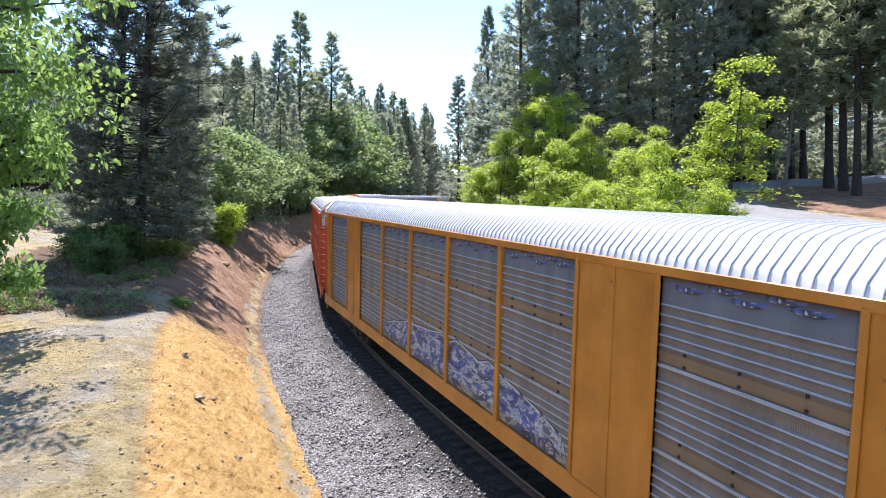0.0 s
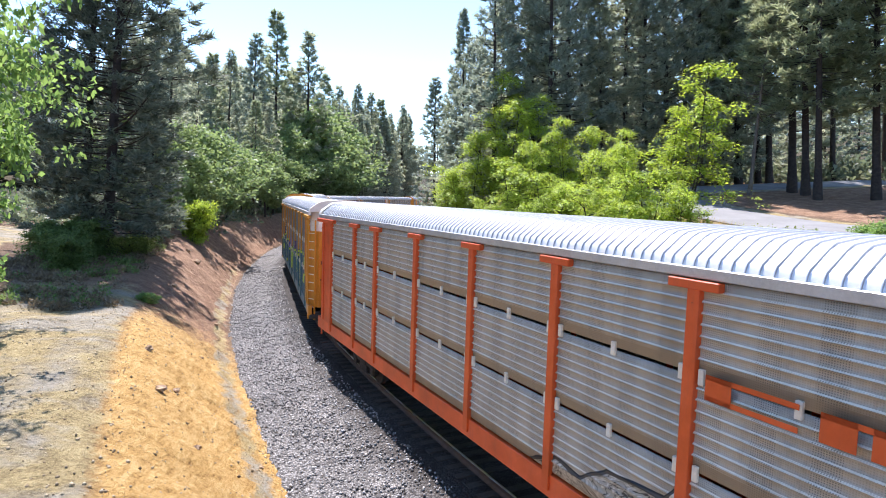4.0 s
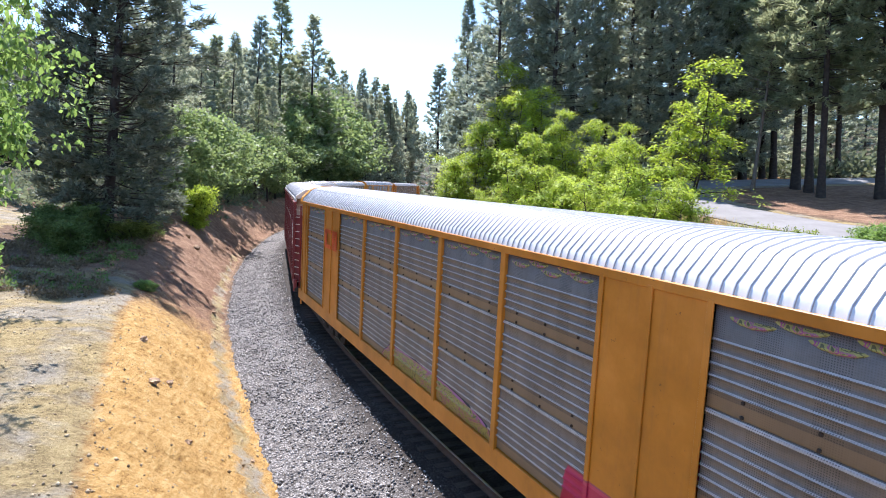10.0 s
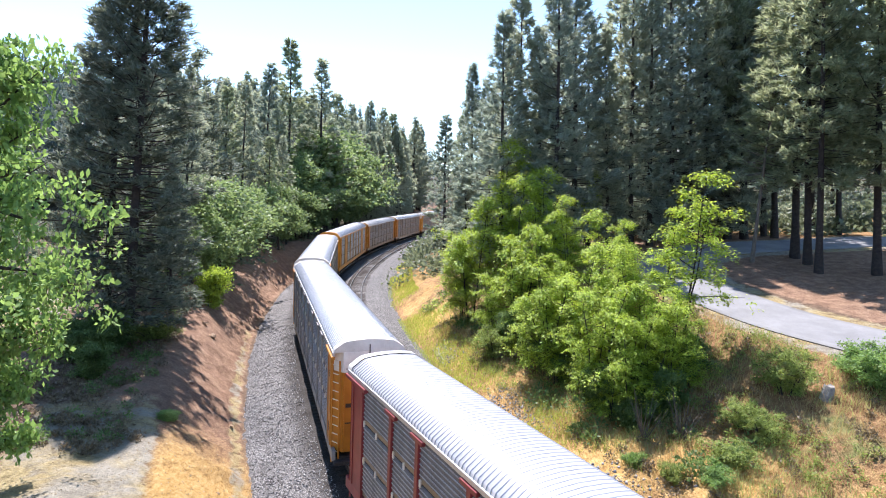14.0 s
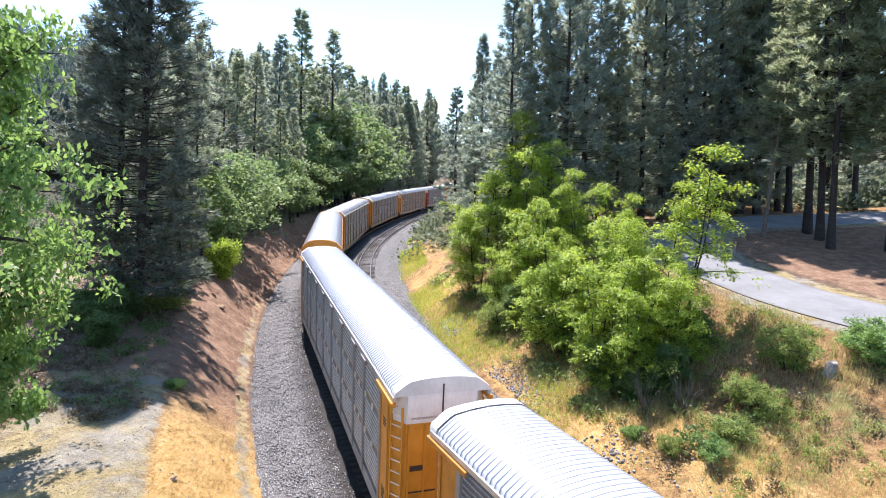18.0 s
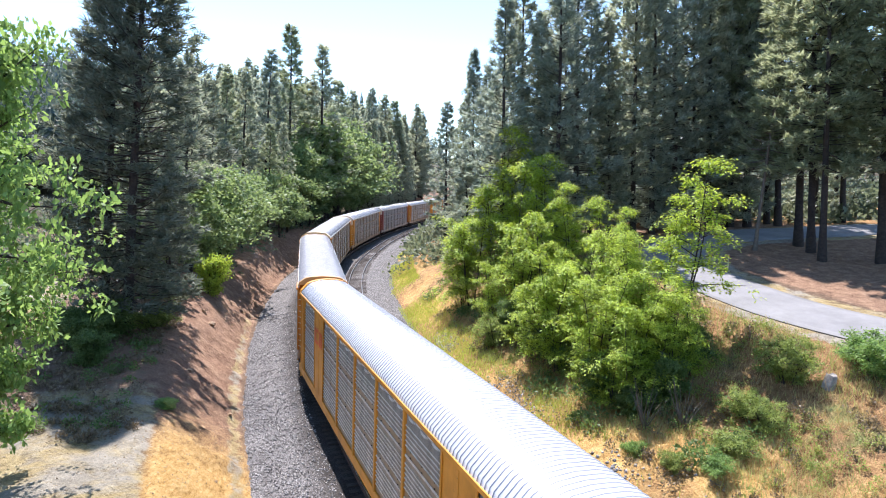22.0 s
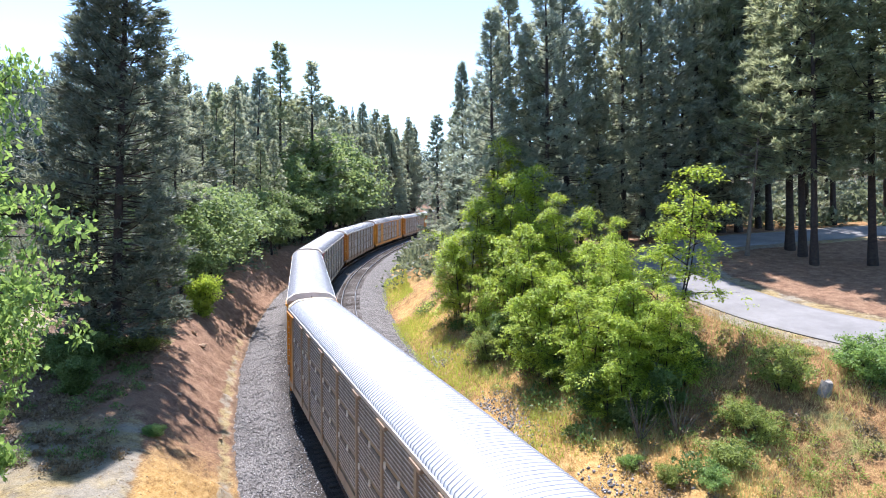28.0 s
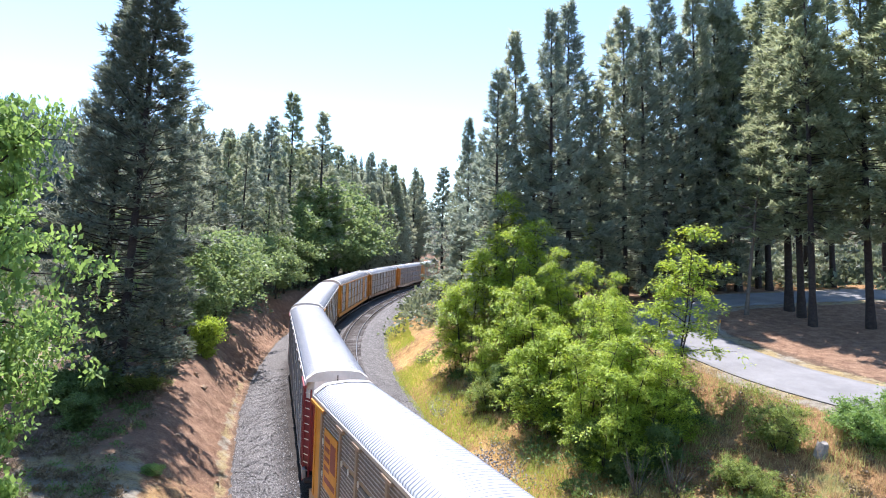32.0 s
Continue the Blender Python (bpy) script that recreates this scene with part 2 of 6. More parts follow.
def trace_line():
    """The plan of the outer track, metre by metre: s, x, y, heading from +y towards +x."""
    s = np.arange(-130, 161, 1.0)
    k = np.interp(s, [a for a, _ in BENDS], [b for _, b in BENDS])
    h = np.concatenate([[0], np.cumsum((k[1:] + k[:-1]) / 2)])
    h += LINE_H - np.interp(-40, s, h)
    m = (h[1:] + h[:-1]) / 2
    x, y = np.concatenate([[0], np.cumsum(np.sin(m))]), np.concatenate([[0], np.cumsum(np.cos(m))])
    x, y = x - np.interp(-40, s, x) + LINE_X, y - np.interp(-40, s, y) + LINE_Y
    q = np.arange(10, 900, 10.0)
    s = np.concatenate([s[0] - q[::-1], s, s[-1] + q])
    x = np.concatenate([x[0] - q[::-1] * math.sin(h[0]), x, x[-1] + q * math.sin(h[-1])])
    y = np.concatenate([y[0] - q[::-1] * math.cos(h[0]), y, y[-1] + q * math.cos(h[-1])])
    h = np.concatenate([np.full(len(q), h[0]), h, np.full(len(q), h[-1])])
    return s, x, y, h


LS, LX, LY, LH = trace_line()


def on_line(s, d=0.0, z=0.0):
    """A point s metres along the outer track, d metres to its inner side."""
    h = heading(s)
    return Vector((np.interp(s, LS, LX) + d * math.cos(h), np.interp(s, LS, LY) - d * math.sin(h), z))


def heading(s):
    """Angle from +y towards +x of the line at s."""
    return float(np.interp(s, LS, LH))


def line_coords(x, y):
    """s and d of places in the plan (arrays)."""
    x, y = np.asarray(x, float), np.asarray(y, float)
    s, d = np.zeros(len(x)), np.zeros(len(x))
    for i in range(0, len(x), 4000):
        px, py = x[i:i + 4000], y[i:i + 4000]
        j = np.argmin((px[:, None] - LX) ** 2 + (py[:, None] - LY) ** 2, 1)
        ux, uy, h = px - LX[j], py - LY[j], LH[j]
        s[i:i + 4000] = LS[j] + ux * np.sin(h) + uy * np.cos(h)
        d[i:i + 4000] = ux * np.cos(h) - uy * np.sin(h)
    return s, d


def smooth(lo, hi, v):
    t = np.clip((v - lo) / (hi - lo), 0, 1)
    return t * t * (3 - 2 * t)


def wave(x, y, k, ph):
    """Cheap rolling noise in the plan."""
    return (np.sin(x * k * 1.00 + y * k * 0.63 + ph) + np.sin(x * k * -0.71 + y * k * 1.13 + ph * 2.1)
            + np.sin(x * k * 1.9 + y * k * -1.57 + ph * 0.7) * 0.5) / 2.5


ROAD_MAIN = [(42, 8), (36, 16.5), (31, 23), (28, 27.3), (25.8, 30.7), (24.2, 33.2), (23.0, 35.7), (22.2, 38.5), (21.6, 41.5), (21.3, 44.5), (21.9, 48.6), (24.4, 52.8), (28.5, 55.4), (35, 56.3), (42, 56.6), (60, 59), (85, 63), (120, 73)]


def terrace(x, y):
    """Height of the gently rising ground that carries the road."""
    return 0.10 + 0.0663 * np.clip(x, 12, 46) + 0.1068 * np.clip(y, 18, 58) + 0.012 * np.clip(y - 58, 0, 120) + 0.02 * np.clip(x - 46, 0, 100)


def way_gap(way, x, y):
    """Distance in the plan from the middle of a way."""
    best = np.full(np.shape(x), 1e9)
    for (ax, ay), (bx, by) in zip(way[:-1], way[1:]):
        lx, ly = bx - ax, by - ay
        t = np.clip(((x - ax) * lx + (y - ay) * ly) / (lx * lx + ly * ly), 0, 1)
        best = np.minimum(best, np.hypot(x - ax - t * lx, y - ay - t * ly))
    return best


def road_gap(x, y):
    return way_gap(ROAD_MAIN, x, y)


def land(x, y):
    """Height of the ground at places in the plan."""
    s, d = line_coords(x, y)
    foot = -4.58 + 0.12 * wave(s, s * 0, 0.6, 1.0)
    top = 2.12 + 0.65 * smooth(-56, -25, s) + 0.25 * wave(x, y, 0.35, 2.0)
    run = 4.7 + 0.8 * smooth(-66, -40, s) + 0.5 * wave(s, s * 0, 0.33, 4.0)
    left = np.where(d > foot, -0.78, -0.78 + (top + 0.78) * smooth(0, 1, (foot - d) / run) ** 0.85)
    left = left + 0.03 * np.clip(-d - 18, 0, 40) + 0.08 * np.clip(-d - 60, 0, 200)
    rfoot = 8.6 + 0.5 * wave(s, s * 0, 0.4, 3.0)
    part = np.interp(d - rfoot, [0, 1.0, 4, 6.5, 9, 11, 13, 14.2], [-0.13, -0.06, 0.25, 0.36, 0.64, 0.76, 0.95, 1.0])
    right = np.where(d < rfoot, -0.78, part * np.where(part > 0, terrace(x, y), 6.0) + np.interp(d, [60, 100, 300], [0, 4, 40]))
    z = np.where(d < 0, left, right)
    off = np.clip(np.minimum(-(d + 9.5), 99), 0, 1) + np.clip(d - 10, 0, 1)
    z = z + off * (0.10 * wave(x, y, 0.9, 0.3) + 0.05 * wave(x, y, 2.3, 5.0))
    far = np.clip(np.hypot(x, y) - 190, 0, 1500)
    rise = np.interp(np.degrees(np.arctan2(x, y)), [-24, -9, -5, -1, 4.5], [27, 26, 22, 15, 8])
    z = z + np.minimum(0.2 * far, rise + 0.03 * far) * smooth(4, 30, np.abs(d))
    w = 1 - smooth(3.2, 6.5, road_gap(x, y))
    z = z * (1 - w) + w * terrace(x, y)
    gully = smooth(10.2, 12, d) * (1 - smooth(17.5, 20, d)) * (1 - smooth(-44, -34, s))
    z = z - gully * (0.30 * np.abs(wave(s * 1.0, d * 0.12, 1.5, 2.0)) + 0.12 * wave(s, d, 2.6, 1.0))
    rut = smooth(-9.0, -5.6, d) * (1 - smooth(-5.6, -5.0, d))
    z = z + rut * (0.20 * wave(s * 1.6, d * 0.4, 1.9, 1.0) + 0.12 * wave(s, d, 5.2, 2.0)) * (1 + 0.5 * smooth(-58, -52, s))
    return z


def height(x, y):
    return float(land(np.array([float(x)]), np.array([float(y)]))[0])


def mesh_np(name, verts, faces, materials, smooth_shade=False, slots=None):
    """A mesh from arrays: verts (n, 3), faces (m, 3 or 4)."""
    verts, faces = np.asarray(verts, np.float32), np.asarray(faces, np.int32)
    me = bpy.data.meshes.new(name)
    k = faces.shape[1]
    me.vertices.add(len(verts))
    me.vertices.foreach_set("co", verts.ravel())
    me.loops.add(faces.size)
    me.loops.foreach_set("vertex_index", faces.ravel())
    me.polygons.add(len(faces))
    me.polygons.foreach_set("loop_start", np.arange(0, faces.size, k, dtype=np.int32))
    me.polygons.foreach_set("loop_total", np.full(len(faces), k, np.int32))
    for m in materials:
        me.materials.append(m)
    if slots is not None:
        me.polygons.foreach_set("material_index", np.asarray(slots, np.int32))
    if smooth_shade:
        me.polygons.foreach_set("use_smooth", np.ones(len(faces), bool))
    me.update(calc_edges=True)
    return me


def grid_faces(nu, nv):
    i = np.arange(nu * nv).reshape(nu, nv)
    return np.stack([i[:-1, :-1], i[1:, :-1], i[1:, 1:], i[:-1, 1:]], -1).reshape(-1, 4)


def steps(lo, hi, step, far, ratio=1.16):
    """Even steps from lo to hi, then growing ones out to far on both sides."""
    mid = list(np.arange(lo, hi, step))
    a, g = [mid[0]], step
    while a[-1] > -far:
        g *= ratio
        a.append(a[-1] - g)
    b, g = [mid[-1]], step
    while b[-1] < far:
        g *= ratio
        b.append(b[-1] + g)
    return np.array(a[:0:-1] + mid + b[1:])


def build_ground():
    gx, gy = steps(-26, 34, 0.4, 2600), steps(2, 110, 0.5, 2600)
    X, Y = np.meshgrid(gx, gy, indexing="ij")
    x, y = X.ravel(), Y.ravel()
    z = land(x, y)
    me = mesh_np("ground", np.stack([x, y, z], 1), grid_faces(len(gx), len(gy)), [M["ground"]], True)
    s, d = line_coords(x, y)
    zone = {
        "cut": (smooth(-9.9, -7.9, d) * (1 - smooth(-5.0, -4.4, d)) * (1 - smooth(-62, -44, s))
                + 0.75 * smooth(8.6, 9.6, d) * (1 - smooth(12, 15, d)) * (0.72 + 0.4 * wave(x, y, 0.5, 1))
                + 0.55 * smooth(11, 13, d) * (1 - smooth(17.5, 19, d)) * (1 - smooth(-58, -50, s)) * (0.7 + 0.5 * wave(x, y, 0.8, 3))),
        "red": smooth(-13, -11, d) * (1 - smooth(-5.4, -4.8, d)) * smooth(-57, -50, s) + 0.7 * smooth(29, 31, d) * (1 - smooth(46, 54, d)) * (1 - smooth(-30, -5, s)),
        "dust": 0.62 * (1 - smooth(3.4, 4.4, road_gap(x, y))) + 0.8 * smooth(-15, -13, d) * (1 - smooth(-9.0, -8.2, d)) * (1 - smooth(-54, -46, s)) + 0.62 * smooth(-6.0, -5.7, d) * (1 - smooth(-5.3, -4.8, d)) * (1 - smooth(-38, -10, s)) + 0.75 * smooth(-26, -23, d) * (1 - smooth(-19, -17, d)) * smooth(-66, -56, s) * (1 - smooth(-30, -20, s)),
        # First term: litter under the bank pines, their shade partly put into its colour.
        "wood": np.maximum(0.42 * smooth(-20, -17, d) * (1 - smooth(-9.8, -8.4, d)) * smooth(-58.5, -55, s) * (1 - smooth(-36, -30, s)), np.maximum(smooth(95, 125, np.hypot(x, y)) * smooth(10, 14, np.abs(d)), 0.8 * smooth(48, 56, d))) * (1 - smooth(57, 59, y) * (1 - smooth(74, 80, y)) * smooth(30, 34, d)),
        "dry": smooth(8.2, 9.2, d) * (1 - smooth(23, 25, d)) + 0.95 * smooth(57, 59, y) * (1 - smooth(74, 80, y)) * smooth(30, 34, d),
    }
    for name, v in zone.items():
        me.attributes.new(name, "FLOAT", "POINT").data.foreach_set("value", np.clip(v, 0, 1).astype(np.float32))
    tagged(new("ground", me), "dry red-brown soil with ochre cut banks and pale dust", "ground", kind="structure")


def build_ballast():
    ds = np.array([-5.5, -5.1, -4.6, -4.0, -3.4, -2.8, -2.3, -1.9, -1.2, 0, 1.2, 1.9, 2.1, 2.9, 4.1, 5.3, 6.1, 6.8, 7.5, 8.1, 8.7, 9.0])
    hs = np.array([-0.95, -0.74, -0.66, -0.60, -0.52, -0.42, -0.30, -0.22, -0.2, -0.2, -0.22, -0.24, -0.3, -0.22, -0.2, -0.2, -0.22, -0.3, -0.5, -0.66, -0.74, -0.95])
    ss = np.concatenate([np.arange(-112, -20, 0.35), np.arange(-20, 90, 0.8), np.arange(90, 420, 8)])
    rng = np.random.default_rng(3)
    verts = np.array([on_line(s, d, h) for s in ss for d, h in zip(ds, hs)])
    verts[:, 2] += rng.normal(0, 0.018, len(verts))
    me = mesh_np("ballast", verts, grid_faces(len(ss), len(ds)), [M["ballast"]], False)
    # Weight of the stain and painted train shade, gone 2.8 m from the middle.
    oil_shade = me.attributes.new("oil_shade", "FLOAT", "POINT")
    oil_shade.data.foreach_set("value", np.tile(np.interp(np.abs(ds), [1.3, 1.9, 2.35, 2.8], [0.95, 0.9, 0.45, 0.0]), len(ss)).astype(np.float32))
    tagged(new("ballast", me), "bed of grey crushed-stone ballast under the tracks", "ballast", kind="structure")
    # loose stones on the shoulder
    n = 26000
    s = -100 + 75 * rng.random(n) ** 1.5
    d = np.where(rng.random(n) < 0.86, -5.5 + 3.9 * rng.random(n), 5.9 + 2.8 * rng.random(n))
    z = np.interp(d, ds, hs)
    base = np.array([on_line(a, b, c) for a, b, c in zip(s, d, z)])
    r = 0.024 + 0.03 * rng.random(n)
    ico = np.array([[1, 0, 0], [-1, 0, 0], [0, 1, 0], [0, -1, 0], [0, 0, 1], [0, 0, -1]], float)
    tri = np.array([[0, 2, 4], [2, 1, 4], [1, 3, 4], [3, 0, 4], [2, 0, 5], [1, 2, 5], [3, 1, 5], [0, 3, 5]])
    v = ico[None] * (r[:, None, None] * rng.uniform(0.6, 1.3, (n, 6, 1))) + rng.normal(0, 0.008, (n, 6, 3)) + base[:, None] + [0, 0, 0.012]
    f = tri[None] + (np.arange(n) * 6)[:, None, None]
    me = mesh_np("stones", v.reshape(-1, 3), f.reshape(-1, 3), [M["stone"]])
    tagged(new("ballast_stones", me), "loose grey crushed stones on the ballast shoulder", "gravel", kind="stuff")


def sweep(name, section, ss, d, material, lean):
    """A closed section (across, up) swept along the line."""
    c, sn = math.cos(lean), math.sin(lean)
    verts = [on_line(s, d + a * c + b * sn, b * c - a * sn) for s in ss for a, b in section]
    k = len(section)
    i = np.arange(len(ss) * k).reshape(len(ss), k)
    j = np.roll(i, -1, 1)
    f = np.stack([i[:-1], j[:-1], j[1:], i[1:]], -1).reshape(-1, 4)
    return mesh_np(name, np.array(verts), f, [material])


def child(name, me, parent, label="", m=None):
    ob = new(name, me)
    ob.parent = parent
    if m is not None:
        ob.matrix_basis = m
    if label:
        ob["label"] = label
    return ob


def build_track(name, d, label):
    root = tagged(new(name), label, "railway track", kind="structure")
    lean = radians(CANT)
    ss = np.concatenate([np.arange(-112, 90, 1.0), np.arange(90, 420, 10)])
    web = [(-0.07, -0.17), (0.07, -0.17), (0.07, -0.155), (0.012, -0.13), (0.012, -0.045), (0.036, -0.03), (0.036, -0.006), (-0.036, -0.006), (-0.036, -0.03), (-0.012, -0.045), (-0.012, -0.13), (-0.07, -0.155)]
    for side in (-0.753, 0.753):
        r = child("rail", sweep("rail", [(a + side, b) for a, b in web], ss, d, M["rail"], lean), root)
        head = [(side - 0.03, -0.006), (side + 0.03, -0.006), (side + 0.026, 0.001), (side - 0.026, 0.001)]
        child("running_surface", sweep("running_surface", head, ss, d, M["rail_head"], lean), r, "polished steel running surface")
    bm = bmesh.new()
    bmesh.ops.create_cube(bm, size=1, matrix=Matrix.Diagonal((2.6, 0.23, 0.18, 1)))
    bmesh.ops.bevel(bm, geom=bm.edges[:], offset=0.012, segments=1, affect="EDGES")
    tie = bpy.data.meshes.new("tie")
    bm.to_mesh(tie)
    tie.materials.append(M["tie"])
    rng = random.Random(5)
    s = -70.0 if d > 1 else -100.0
    while s < (75 if d > 1 else 40):
        p = on_line(s, d, -0.265)
        m = Matrix.Translation(p) @ Matrix.Rotation(-heading(s) + rng.uniform(-0.015, 0.015), 4, "Z") @ Matrix.Rotation(lean, 4, "Y")
        child("tie", tie, root, m=m)
        s += 0.52
    return root


def build_road():
    """The country road above the bank, with its bend into the wood."""
    root = tagged(new("road"), "sunlit pale grey asphalt country road with a bend", "road", kind="structure")

    def strip(name, pts, width, drop=0.0):
        curve = []
        for i in range(len(pts) - 1):
            p0, p1, p2, p3 = (Vector(pts[max(0, min(len(pts) - 1, i + k))]) for k in (-1, 0, 1, 2))
            for t in np.linspace(0, 1, 14, endpoint=i == len(pts) - 2):
                curve.append(0.5 * ((2 * p1) + (p2 - p0) * t + (2 * p0 - 5 * p1 + 4 * p2 - p3) * t * t + (3 * p1 - p0 - 3 * p2 + p3) * t ** 3))
        vs, n = [], 9
        for i, p in enumerate(curve):
            q = curve[min(i + 1, len(curve) - 1)] - curve[max(i - 1, 0)]
            side = Vector((q.y, -q.x)).normalized()
            for k in range(n):
                w = p + side * width * (k / (n - 1) - 0.5)
                vs.append((w.x, w.y))
        vs = np.array(vs)
        z = terrace(vs[:, 0], vs[:, 1]) + 0.06 + drop + np.tile(0.05 * np.sin(np.linspace(0, math.pi, n)), len(curve))
        top = np.column_stack([vs, z])
        f = grid_faces(len(curve), n)
        bottom = top - [0, 0, 0.5]
        i = np.arange(len(curve) * n).reshape(len(curve), n)
        o = len(top)
        edge = [np.stack([i[:-1, c], i[1:, c], i[1:, c] + o, i[:-1, c] + o], -1) for c in (0, n - 1)]
        ob = child(name, mesh_np(name, np.vstack([top, bottom]), np.vstack([f] + edge), [M["asphalt"]], False), root)
        return ob

    strip("carriageway", ROAD_MAIN, 5.0)




# ---- the train ----
CAR_PITCH = 30.26
BODY = 28.3
HALF = BODY / 2
WID = 1.5
SILL_LO, SILL_HI, EAVE, CREST = 0.98, 1.42, 5.63, 6.36


def spray(n, l, v, col, art):
    """Spray paint over a colour: a filled piece with a stepped rim along its top edge, strokes and blobs; places are (x, z) on the car's side."""
    sep = n.new("ShaderNodeSeparateXYZ")
    l.new(v, sep.inputs[0])
    wob = tex_noise(n, l, 1.4, 2, 0.5, v)
    x = mathn(n, l, "ADD", sep.outputs[0], mathn(n, l, "MULTIPLY", mathn(n, l, "SUBTRACT", wob, 0.5), 0.35))
    z = sep.outputs[2]

    def both(a, b):
        return mathn(n, l, "MULTIPLY", a, b)

    def less(a, b):
        return mathn(n, l, "LESS_THAN", a, b)

    def top_at(sock):
        r = n.new("ShaderNodeValToRGB")
        r.color_ramp.interpolation = "LINEAR"
        e = r.color_ramp.elements
        pts = art["top"]
        while len(e) < len(pts):
            e.new(0.5)
        x0, x1 = pts[0][0], pts[-1][0]
        for el, (px, pz) in zip(e, pts):
            el.position = (px - x0) / (x1 - x0)
            el.color = (pz / 5, pz / 5, pz / 5, 1)
        l.new(mathn(n, l, "DIVIDE", mathn(n, l, "SUBTRACT", sock, x0), x1 - x0), r.inputs["Fac"])
        q = n.new("ShaderNodeSeparateColor")
        l.new(r.outputs["Color"], q.inputs[0])
        inside = both(less(x0, sock), less(sock, x1))
        return mathn(n, l, "MULTIPLY", q.outputs[0], 5.0), inside

    top, inside = top_at(x)
    for bx, bz, br, bc in art.get("blobs", ()):
        d = mathn(n, l, "ADD", mathn(n, l, "POWER", mathn(n, l, "SUBTRACT", x, bx), 2.0), mathn(n, l, "POWER", mathn(n, l, "SUBTRACT", z, bz), 2.0))
        col = mix(n, l, less(d, br * br), col, bc)
    fill = mix(n, l, tex_noise(n, l, 0.7, 3, 0.6, v), tuple(k * 0.8 for k in art["fill"]), tuple(k * 1.2 for k in art["fill"]))
    if "lines" in art:
        ax = n.new("ShaderNodeMapping")
        ax.inputs["Scale"].default_value = (1.0, 0.0, 1.6)
        l.new(v, ax.inputs["Vector"])
        w = tex_noise(n, l, 1.1, 3, 0.55, ax.outputs[0], 2.2)
        if "patch" in art:
            fill = mix(n, l, less(0.55, tex_noise(n, l, 0.8, 2, 0.5, ax.outputs[0], 1.0)), fill, art["patch"])
        for level, c in zip((0.36, 0.43, 0.5, 0.57, 0.64, 0.395, 0.465, 0.535, 0.605), art["lines"] * 3):
            fill = mix(n, l, less(mathn(n, l, "ABSOLUTE", mathn(n, l, "SUBTRACT", w, level)), 0.011), fill, c)
    for sx, sz, sw, sh, lean, sc in art.get("strokes", ()):
        off = mathn(n, l, "SUBTRACT", mathn(n, l, "SUBTRACT", x, sx), mathn(n, l, "MULTIPLY", mathn(n, l, "SUBTRACT", z, sz), lean))
        dx = mathn(n, l, "SUBTRACT", mathn(n, l, "ABSOLUTE", off), sw / 2)
        dz = mathn(n, l, "SUBTRACT", mathn(n, l, "ABSOLUTE", mathn(n, l, "SUBTRACT", z, sz)), sh / 2)
        edge = mathn(n, l, "MAXIMUM", dx, dz)
        fill = mix(n, l, less(edge, 0.035), fill, art.get("outline", (0.015, 0.02, 0.03)))
        fill = mix(n, l, less(edge, 0.0), fill, sc)
    rim = art.get("rim_width", 0.13)
    out = mix(n, l, both(less(z, mathn(n, l, "ADD", top, 0.03)), inside), col, art.get("outline", (0.015, 0.02, 0.03)))
    out = mix(n, l, both(less(z, top), inside), out, art["rim"])
    body = both(less(z, mathn(n, l, "SUBTRACT", top, rim)), inside)
    return mix(n, l, body, out, fill), both(less(z, top), inside)


